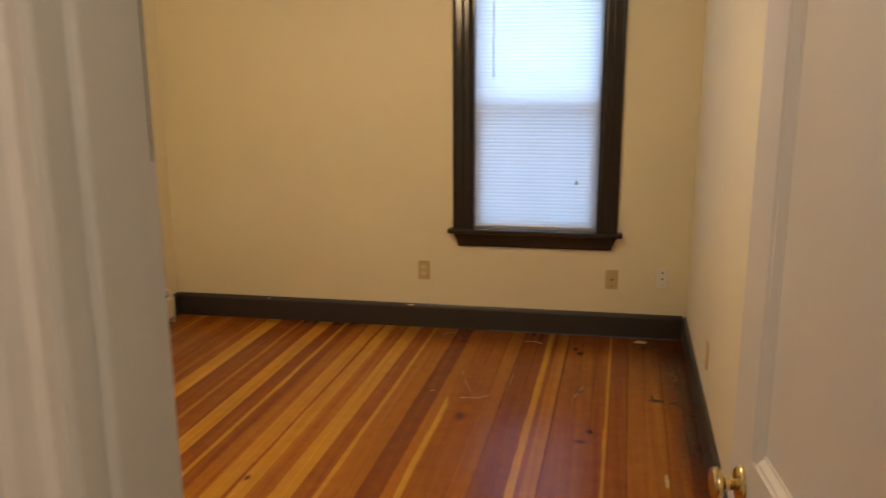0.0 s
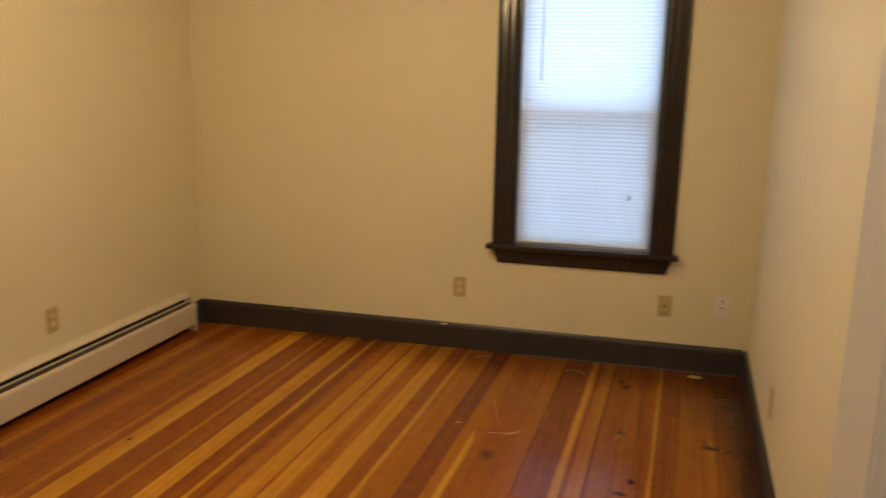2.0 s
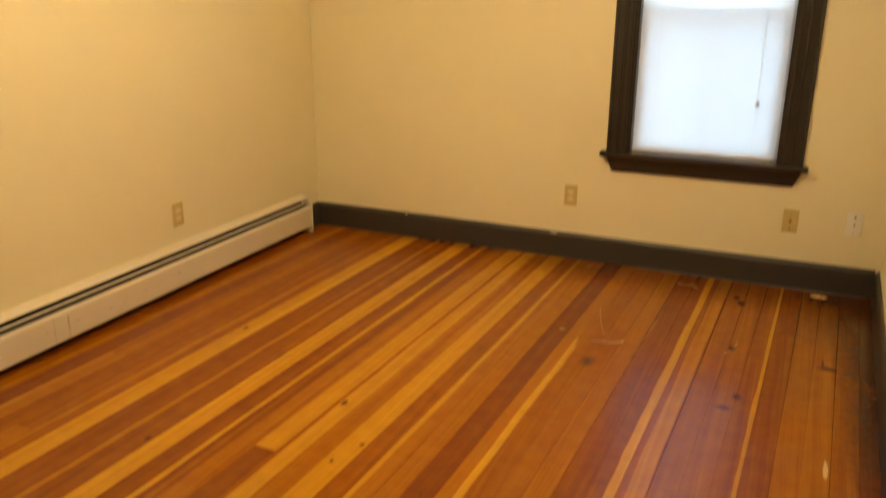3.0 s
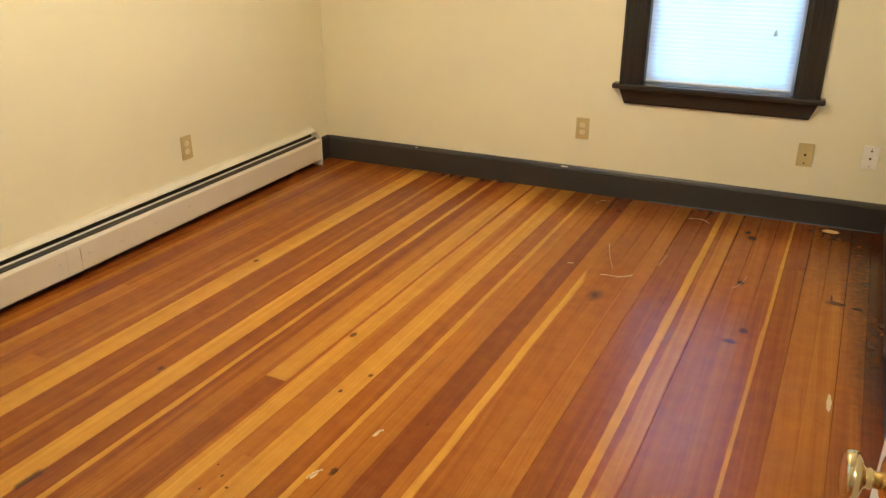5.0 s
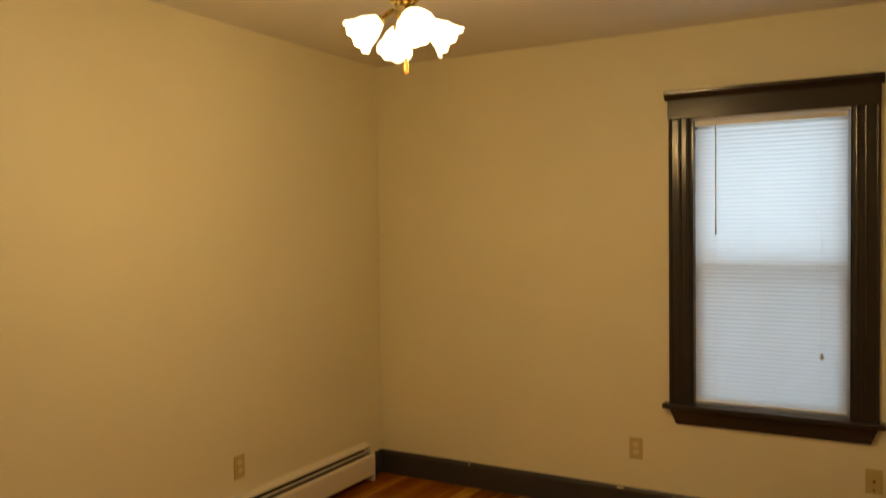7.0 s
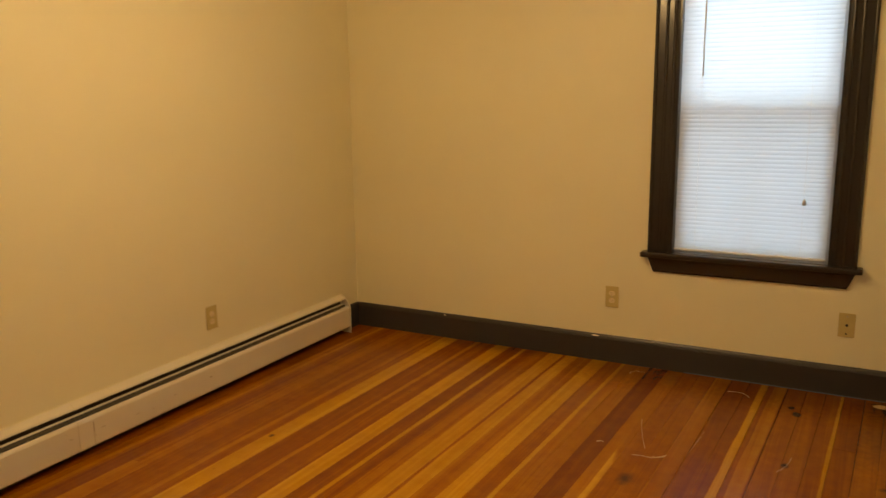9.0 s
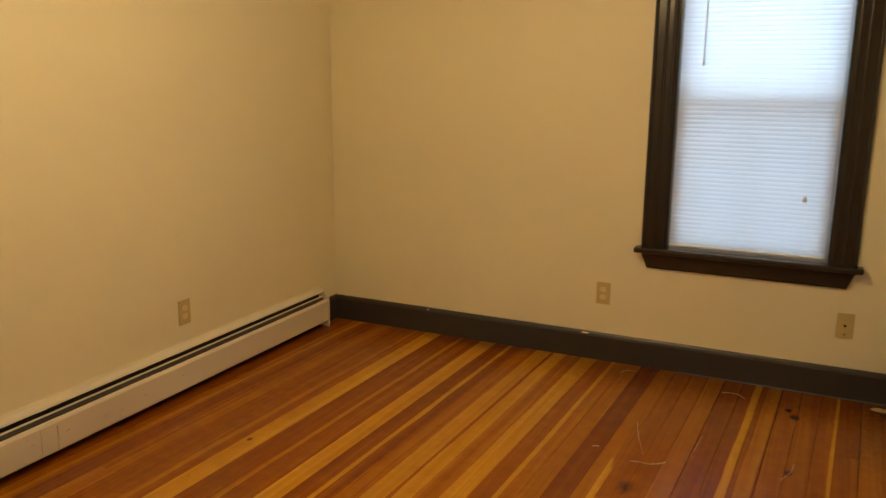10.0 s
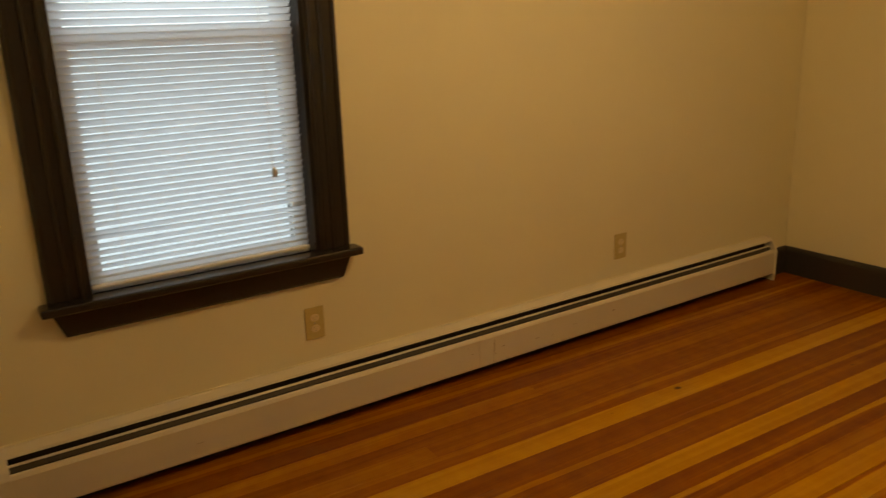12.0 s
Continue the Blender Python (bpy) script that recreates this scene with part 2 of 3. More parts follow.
M_CEIL = painted("ceiling_paint", (0.80, 0.77, 0.70), 0.8, 0.03, 90, 0.15)
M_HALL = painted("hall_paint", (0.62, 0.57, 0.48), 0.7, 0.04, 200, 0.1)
M_DARK = painted("dark_brown_gloss_paint", (0.026, 0.021, 0.018), 0.22, 0.10, 120, 0.10, 0.5)
M_BASE = painted("charcoal_baseboard_paint", (0.040, 0.036, 0.034), 0.38, 0.12, 120, 0.12)
M_WHITE = painted("white_trim_paint", (0.74, 0.71, 0.65), 0.42, 0.05, 140, 0.12)
M_JAMB = painted("grey_white_jamb_paint", (0.60, 0.59, 0.54), 0.5, 0.08, 120, 0.12)
M_HEAT = painted("white_enamel", (0.72, 0.66, 0.54), 0.42, 0.07, 90, 0.03)
M_FIN = plain("heater_fin_metal", (0.11, 0.085, 0.055), 0.55, 0.5)
M_SCUFF = plain("brown_scuff", (0.42, 0.32, 0.20), 0.6)
# near black: shade inside the heater put into the plate's colour
M_INNER = plain("slot_shade_metal", (0.045, 0.034, 0.023), 0.8)
M_TAPE = plain("blue_tape", (0.07, 0.09, 0.11), 0.7)
M_DAMPER = plain("damper_metal", (0.60, 0.57, 0.50), 0.4, 0.2)
# blade metal taken down to near black to carry the outlet slot's shade
M_BLADE = plain("shaded_blade_metal", (0.045, 0.036, 0.026), 0.5)
M_BRASS = plain("polished_brass", (0.70, 0.57, 0.27), 0.18, 1.0)
M_IVORY = plain("ivory_plastic", (0.53, 0.43, 0.19), 0.35)
M_SOCKET = plain("pale_ivory_plastic", (0.70, 0.59, 0.37), 0.35)
M_CREAM = plain("cream_plastic", (0.76, 0.68, 0.50), 0.35)
M_WPLATE = plain("white_plastic", (0.82, 0.80, 0.77), 0.35)
M_BLACK = plain("black_hole", (0.01, 0.01, 0.01), 0.6)
M_SCREW = plain("steel_screw", (0.45, 0.43, 0.40), 0.35, 1.0)
M_SASH = painted("white_sash_paint", (0.70, 0.70, 0.68), 0.5, 0.04)
M_GAP = plain("subfloor_dark", (0.02, 0.012, 0.008), 0.9)
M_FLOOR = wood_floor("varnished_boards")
M_PULL = plain("varnished_pull_wood", (0.75, 0.36, 0.08), 0.35)
M_SLOT = plain("socket_slot", (0.40, 0.33, 0.22), 0.6)
M_SCRATCH = plain("bare_scratch", (0.60, 0.42, 0.20), 0.6)


def slat_material():
    """Thin white vinyl: it lets part of the daylight through."""
    mat = bpy.data.materials.new("white_vinyl_slat")
    mat.use_nodes = True
    nt, nodes, links, bsdf = nodes_of(mat)
    bsdf.inputs["Base Color"].default_value = (0.82, 0.83, 0.84, 1)
    bsdf.inputs["Roughness"].default_value = 0.45
    tr = nodes.new("ShaderNodeBsdfTranslucent")
    tr.inputs[0].default_value = (0.80, 0.84, 0.88, 1)
    mx = nodes.new("ShaderNodeMixShader")
    mx.inputs[0].default_value = 0.55
    links.new(bsdf.outputs[0], mx.inputs[1])
    links.new(tr.outputs[0], mx.inputs[2])
    links.new(mx.outputs[0], nodes["Material Output"].inputs[0])
    return mat


def glass_material():
    mat = bpy.data.materials.new("window_glass")
    mat.use_nodes = True
    nt, nodes, links, bsdf = nodes_of(mat)
    bsdf.inputs["Transmission Weight"].default_value = 1.0
    bsdf.inputs["Roughness"].default_value = 0.02
    bsdf.inputs["IOR"].default_value = 1.45
    return mat


def screen_material():
    """Fine insect screen: part of the light passes, the rest is lost in the dark wire."""
    mat = bpy.data.materials.new("insect_screen")
    mat.use_nodes = True
    nt, nodes, links, bsdf = nodes_of(mat)
    bsdf.inputs["Base Color"].default_value = (0.06, 0.06, 0.06, 1)
    tr = nodes.new("ShaderNodeBsdfTransparent")
    mx = nodes.new("ShaderNodeMixShader")
    mx.inputs[0].default_value = 0.24
    links.new(tr.outputs[0], mx.inputs[1])
    links.new(bsdf.outputs[0], mx.inputs[2])
    links.new(mx.outputs[0], nodes["Material Output"].inputs[0])
    return mat


def glowing(name, colour, strength):
    mat = bpy.data.materials.new(name)
    mat.use_nodes = True
    nt, nodes, links, bsdf = nodes_of(mat)
    bsdf.inputs["Base Color"].default_value = (0.85, 0.82, 0.75, 1)
    bsdf.inputs["Emission Color"].default_value = (*colour, 1)
    bsdf.inputs["Emission Strength"].default_value = strength
    return mat


M_SLAT = slat_material()
M_GLASS = glass_material()
M_SCREEN = screen_material()
M_BULB = glowing("lit_bulb", (1.0, 0.78, 0.45), 30.0)
M_SHADE = glowing("lit_frosted_glass", (1.0, 0.80, 0.50), 5.0)

# ---- mesh helpers ----


def box(bm, x0, x1, y0, y1, z0, z1):
    vs = [bm.verts.new(p) for p in ((x0, y0, z0), (x1, y0, z0), (x1, y1, z0), (x0, y1, z0),
                                    (x0, y0, z1), (x1, y0, z1), (x1, y1, z1), (x0, y1, z1))]
    for f in ((3, 2, 1, 0), (4, 5, 6, 7), (0, 1, 5, 4), (1, 2, 6, 5), (2, 3, 7, 6), (3, 0, 4, 7)):
        bm.faces.new([vs[i] for i in f])
    return vs


def boxes(*rows):
    bm = bmesh.new()
    for r in rows:
        box(bm, *r)
    return bm


def bevelled(bm, width, segments=2):
    bmesh.ops.bevel(bm, geom=list(bm.edges), offset=width, segments=segments, profile=0.6, affect="EDGES")
    return bm


def strip(profile, a, b, axis="x"):
    """A closed profile of (p, q) pairs, run from a to b along an axis: along x the pairs are (y, z), along y (x, z), along z (x, y)."""
    bm = bmesh.new()
    rings = []
    for s in (a, b):
        ring = []
        for p, q in profile:
            co = {"x": (s, p, q), "y": (p, s, q), "z": (p, q, s)}[axis]
            ring.append(bm.verts.new(co))
        rings.append(ring)
    n = len(profile)
    for i in range(n):
        j = (i + 1) % n
        bm.faces.new((rings[0][i], rings[0][j], rings[1][j], rings[1][i]))
    bm.faces.new(rings[0][::-1])
    bm.faces.new(rings[1])
    bmesh.ops.recalc_face_normals(bm, faces=list(bm.faces))
    return bm


def lathe(profile, n=24, m=None):
    """Turns (radius, height) pairs round z; m lays the result where it belongs."""
    bm = bmesh.new()
    rings = []
    for r, h in profile:
        rings.append([bm.verts.new((r * math.cos(2 * math.pi * k / n), r * math.sin(2 * math.pi * k / n), h)) for k in range(n)])
    for a, b in zip(rings, rings[1:]):
        for k in range(n):
            bm.faces.new((a[k], a[(k + 1) % n], b[(k + 1) % n], b[k]))
    if profile[0][0] > 1e-4:
        bm.faces.new(rings[0][::-1])
    if profile[-1][0] > 1e-4:
        bm.faces.new(rings[-1])
    bmesh.ops.remove_doubles(bm, verts=list(bm.verts), dist=1e-5)
    bmesh.ops.recalc_face_normals(bm, faces=list(bm.faces))
    if m is not None:
        bmesh.ops.transform(bm, matrix=m, verts=list(bm.verts))
    for f in bm.faces:
        f.smooth = True
    return bm


def part(name, bm, material, parent=None, label="", smooth=False):
    me = bpy.data.meshes.new(name)
    if smooth:
        for f in bm.faces:
            f.smooth = True
    bm.to_mesh(me)
    bm.free()
    me.materials.append(material)
    ob = new(name, me)
    if parent is not None:
        ob.parent = parent
    if label:
        ob["label"] = label
    return ob


def thing(name, m, label, category, group="", kind=""):
    ob = new(name)
    ob.matrix_basis = m
    return tagged(ob, label, category, group, kind)


# ---- the plan ----
CEIL = 2.52
FRONT = -3.93          # room side of the wall with the door
THICK = 0.13
DOOR_L, DOOR_R, DOOR_H = 2.204, 2.862, 2.04
RIGHT = pose(3.141, 0, 0, 0, 0, -2.58)   # right wall: its own y runs along the wall, its own -x is the room
WIN_W, WIN_Z0, WIN_Z1 = 0.73, 0.59, 2.07  # rough opening
BACK_WIN, LEFT_WIN = 2.265, -3.045

tagged(part("wall_back", boxes((-0.2, BACK_WIN - WIN_W / 2, 0, 0.18, 0, CEIL), (BACK_WIN + WIN_W / 2, 3.4, 0, 0.18, 0, CEIL),
                               (BACK_WIN - WIN_W / 2, BACK_WIN + WIN_W / 2, 0, 0.18, 0, WIN_Z0),
                               (BACK_WIN - WIN_W / 2, BACK_WIN + WIN_W / 2, 0, 0.18, WIN_Z1, CEIL)), M_WALL),
       "cream painted plaster wall with a window", "wall", kind="structure")
tagged(part("wall_left", boxes((-0.18, 0, FRONT - THICK, LEFT_WIN - WIN_W / 2, 0, CEIL), (-0.18, 0, LEFT_WIN + WIN_W / 2, 0, 0, CEIL),
                               (-0.18, 0, LEFT_WIN - WIN_W / 2, LEFT_WIN + WIN_W / 2, 0, WIN_Z0),
                               (-0.18, 0, LEFT_WIN - WIN_W / 2, LEFT_WIN + WIN_W / 2, WIN_Z1, CEIL)), M_WALL),
       "cream painted plaster wall above a baseboard heater", "wall", kind="structure")
CL0, CL1 = -3.28, -2.575      # closet opening along the right wall
wr = part("wall_right", boxes((0, 0.12, -3.96, CL0, 0, CEIL), (0, 0.12, CL1, 0.05, 0, CEIL), (0, 0.12, CL0, CL1, 2.04, CEIL)), M_WALL)
wr.matrix_basis = RIGHT
tagged(wr, "cream painted plaster wall with a dark closet opening", "wall", kind="structure")
tagged(part("wall_front", boxes((0, DOOR_L - 0.02, FRONT - THICK, FRONT, 0, CEIL), (DOOR_R + 0.02, 3.72, FRONT - THICK, FRONT, 0, CEIL),
                                (DOOR_L - 0.02, DOOR_R + 0.02, FRONT - THICK, FRONT, DOOR_H + 0.02, CEIL)), M_WALL),
       "cream painted wall with the doorway", "wall", kind="structure")
tagged(part("ceiling", boxes((-0.2, 3.9, -6.4, 0.2, CEIL, CEIL + 0.1)), M_CEIL), "plain painted plaster ceiling", "ceiling", kind="structure")
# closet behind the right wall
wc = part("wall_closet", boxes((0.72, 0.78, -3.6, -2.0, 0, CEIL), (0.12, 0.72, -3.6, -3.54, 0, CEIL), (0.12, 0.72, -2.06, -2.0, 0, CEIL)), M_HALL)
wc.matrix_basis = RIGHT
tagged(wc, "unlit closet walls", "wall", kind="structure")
# hall behind the camera, unseen walls added to close the space
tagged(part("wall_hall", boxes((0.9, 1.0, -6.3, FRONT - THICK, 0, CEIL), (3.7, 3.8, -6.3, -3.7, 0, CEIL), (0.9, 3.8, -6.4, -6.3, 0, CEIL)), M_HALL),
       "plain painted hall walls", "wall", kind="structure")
hall_floor = tagged(part("floor_hall", boxes((0.9, 3.8, -6.4, FRONT - 0.10, -0.06, -0.002)), M_FLOOR), "varnished wooden hall floor", "floor", kind="structure")
closet_floor = tagged(part("floor_closet", boxes((3.09, 3.95, -3.8, -1.7, -0.06, -0.004)), M_FLOOR), "varnished wooden closet floor", "floor", kind="structure")
hall_floor.color = closet_floor.color = (0.5, 0.5, 0.0, 0.5)
floor = tagged(part("floor", boxes((-0.18, 3.3, FRONT - 0.10, 0.18, -0.09, -0.022)), M_GAP),
               "worn varnished wooden floorboards with red and yellow streaks", "floor", kind="structure")


def baseboard(name, a, b, m, h=0.143):
    prof = [(0, 0.0), (-0.018, 0.0), (-0.018, h - 0.022), (-0.014, h - 0.008), (-0.009, h), (0, h)]
    ob = part(name, strip(prof, a, b, "x"), M_BASE)
    ob.matrix_basis = m
    return tagged(ob, "charcoal painted wooden baseboard with worn edges", "baseboard", kind="structure")


bb = baseboard("baseboard_back", 0.0185, 3.122, pose(0, 0, 0))
part("blue_tape_edge", strip([(-0.018, 0.0), (-0.0215, 0.0), (-0.0195, 0.004), (-0.018, 0.005)], 2.0, 3.10, "x"), M_TAPE, bb, "thin strip of blue masking tape left on the edge")
for x0, x1 in ((1.515, 1.55), (0.62, 0.63)):
    part("chip", boxes((x0, x1, -0.0184, -0.0135, 0.1325, 0.1375)), M_CREAM, bb, "chipped pale edge")
baseboard("baseboard_left", -0.173, -0.0, pose(0, 0, 0, 0, 0, 90))
baseboard("baseboard_right", 0.019, 2.462, RIGHT @ pose(0, 0, 0, 0, 0, -90))
baseboard("baseboard_front", -2.05, -0.02, pose(0, FRONT, 0, 0, 0, 180))


# ---- windows ----
def sash(win, name, w, z0, z1, y, muntin=False):
    s = part(name, boxes((-w / 2, -w / 2 + 0.045, y, y + 0.03, z0, z1), (w / 2 - 0.045, w / 2, y, y + 0.03, z0, z1),
                         (-w / 2 + 0.045, w / 2 - 0.045, y, y + 0.03, z0, z0 + 0.05), (-w / 2 + 0.045, w / 2 - 0.045, y, y + 0.03, z1 - 0.04, z1)), M_SASH, win)
    if muntin:      # thin glazing bars of the storm sash outside
        part("muntin", boxes((-0.006, 0.006, 0.092, 0.102, z0 + 0.01, z1 - 0.01)), M_SASH, s)
        for k in (1, 2):
            z = z0 + 0.05 + (z1 - z0 - 0.09) * k / 3
            for a, b in ((-w / 2, -0.006), (0.006, w / 2)):
                part("muntin", boxes((a, b, 0.093, 0.101, z - 0.004, z + 0.004)), M_SASH, s)
    g = part("pane", boxes((-w / 2 + 0.045, w / 2 - 0.045, y + 0.012, y + 0.016, z0 + 0.05, z1 - 0.04)), M_GLASS, s)
    g.visible_shadow = False
    return s


def casing_profile(w):
    """Dark casing with three round beads and shallow hollows between them."""
    out = [(0, 0), (0, -0.012)]
    for c, r, flat in ((0.010, 0.009, -0.014), (w * 0.52, 0.008, -0.014), (w - 0.016, 0.009, -0.014)):
        for k in range(7):
            a = math.pi * k / 6
            out.append((c - r * math.cos(a), flat - 0.85 * r * math.sin(a)))
    return out + [(w, -0.013), (w, 0)]


def window(name, m, bars):
    """A tall sash window seen from inside: local x along the wall, local y out of the house."""
    win = thing(name, m, "tall sash window in a dark brown painted wooden surround", "window", kind="structure")
    w, cw, top, stool = WIN_W, 0.112, 2.060, 0.621
    half = w / 2
    lp = casing_profile(cw)
    part("side_casing", strip([(-half - cw + p + 0.003, q) for p, q in lp], stool, top, "z"), M_DARK, win, smooth=False)
    part("side_casing", strip([(half + cw - p - 0.003, q) for p, q in lp], stool, top, "z"), M_DARK, win)
    # head: a flat board with a bead under it and a flared cap
    o = half + cw
    part("head_board", bevelled(boxes((-o + 0.002, o - 0.002, -0.029, 0, top, 2.158)), 0.002, 1), M_DARK, win)
    part("head_cap", strip([(0, 2.155), (-0.031, 2.155), (-0.034, 2.163), (-0.044, 2.174), (-0.054, 2.184), (-0.056, 2.199), (0, 2.201)],
                           -o - 0.012, o + 0.012, "x"), M_DARK, win)
    bm = bevelled(boxes((-o - 0.022, o + 0.022, -0.068, 0.0, 0.593, 0.620)), 0.009, 3)
    part("stool", bm, M_DARK, win)
    bm = strip([(0, 0.513), (-0.016, 0.513), (-0.022, 0.521), (-0.024, 0.582), (-0.030, 0.593), (0, 0.593)], -o + 0.038, o - 0.038, "x")
    for v in bm.verts:   # ends cut back below
        v.co.x *= 1 + 0.075 * (v.co.z - 0.513) / 0.080
    part("apron", bm, M_DARK, win)
    # jamb lining and inner sill
    part("jamb", boxes((-half - 0.004, -half + 0.012, -0.004, 0.165, 0.59, 2.07)), M_DARK, win)
    part("jamb", boxes((half - 0.012, half + 0.004, -0.004, 0.165, 0.59, 2.07)), M_DARK, win)
    part("jamb_head", boxes((-half, half, -0.004, 0.165, 2.052, 2.074)), M_SASH, win)
    part("sill", boxes((-half, half, 0.002, 0.19, 0.575, 0.604)), M_DARK, win)
    sw = w - 0.026
    sash(win, "lower_sash", sw, 0.606, 1.345, 0.055, muntin=bars)
    sash(win, "upper_sash", sw, 1.305, 2.05, 0.090)
    part("screen", boxes((-sw / 2, sw / 2, 0.140, 0.142, 0.606, 1.325)), M_SCREEN, win)
    part("screen_frame", boxes((-sw / 2, sw / 2, 0.136, 0.146, 1.31, 1.335)), M_SASH, win)
    return win


def slat_mesh(w):
    bm = bmesh.new()
    rows = []
    for k in range(5):
        s = -0.0125 + 0.025 * k / 4
        z = 0.0022 * (1 - (s / 0.0125) ** 2)
        rows.append([bm.verts.new((x, s, z)) for x in (-w / 2, w / 2)])
    for a, b in zip(rows, rows[1:]):
        bm.faces.new((a[0], a[1], b[1], b[0]))
    for f in bm.faces:
        f.smooth = True
    me = bpy.data.meshes.new("slat")
    bm.to_mesh(me)
    bm.free()
    me.materials.append(M_SLAT)
    return me


def blind(m, tilt, label, seed, bent=-1):
    rng = random.Random(seed)
    b = thing("window_blind", m @ pose(-0.004, 0, 0), label, "blind", "mini blinds")
    w, y, top, bottom = 0.692, 0.026, 2.048, 0.626
    part("headrail", bevelled(boxes((-w / 2, w / 2, y - 0.013, y + 0.013, top - 0.028, top)), 0.002, 1), M_WPLATE, b)
    me = slat_mesh(w - 0.004)
    pitch = 0.0207
    count = int((top - 0.035 - bottom - 0.015) / pitch)
    for k in range(count):
        s = new("slat", me)
        s.parent = b
        roll = rng.uniform(-0.015, 0.015)
        if k in (bent, bent + 1):
            roll += 0.9 if k == bent else -0.5
        s.matrix_basis = pose(rng.uniform(-0.001, 0.001), y, bottom + 0.022 + pitch * k, tilt + rng.uniform(-0.2, 0.2), roll, 0)
    part("bottom_rail", bevelled(boxes((-w / 2 + 0.001, w / 2 - 0.001, y - 0.011, y + 0.011, bottom, bottom + 0.012)), 0.003, 1), M_WPLATE, b, "white plastic bottom rail")
    for x in (-0.245, 0.235):
        part("ladder_cord", boxes((x - 0.0008, x + 0.0008, y - 0.0145, y - 0.0135, bottom + 0.01, top - 0.03)), M_WPLATE, b)
    part("wand", lathe([(0.0036, 1.48), (0.0042, 1.482), (0.0036, 1.57), (0.0036, 2.00), (0.002, 2.025)], 8, pose(-w / 2 + 0.105, y - 0.028, 0)), M_DAMPER, b, "clear grey plastic tilt wand")
    c = part("lift_cord", boxes((0.2362, 0.2367, y - 0.0225, y - 0.0220, 0.91, top - 0.03), (0.2392, 0.2397, y - 0.0225, y - 0.0220, 0.91, top - 0.03)), M_SLAT, b)
    part("tassel", lathe([(0.003, 0.0), (0.0095, 0.001), (0.0085, 0.018), (0.0035, 0.030)], 10, pose(0.238, y - 0.022, 0.885)), M_DAMPER, c, "small grey cord tassel")
    return b


M_BACKW = pose(BACK_WIN, 0, 0)
M_LEFTW = pose(0, LEFT_WIN, 0, 0, 0, 90)
window("window_1", M_BACKW, True)
window("window_2", M_LEFTW, False)
blind(M_BACKW, 80, "closed white mini blind with a tilt wand, daylight behind", 3)
blind(M_LEFTW, -47, "white mini blind with one bent slat near the bottom", 5, bent=6)
area_lamp("daylight_back", M_BACKW @ pose(0, 0.19, 1.33, -90, 0, 0), 0.69, 1.42, SKY_POWER * 0.78, DAYLIGHT)
area_lamp("daylight_left", M_LEFTW @ pose(0, 0.19, 1.33, -90, 0, 0), 0.69, 1.42, SKY_POWER * 0.9, DAYLIGHT)


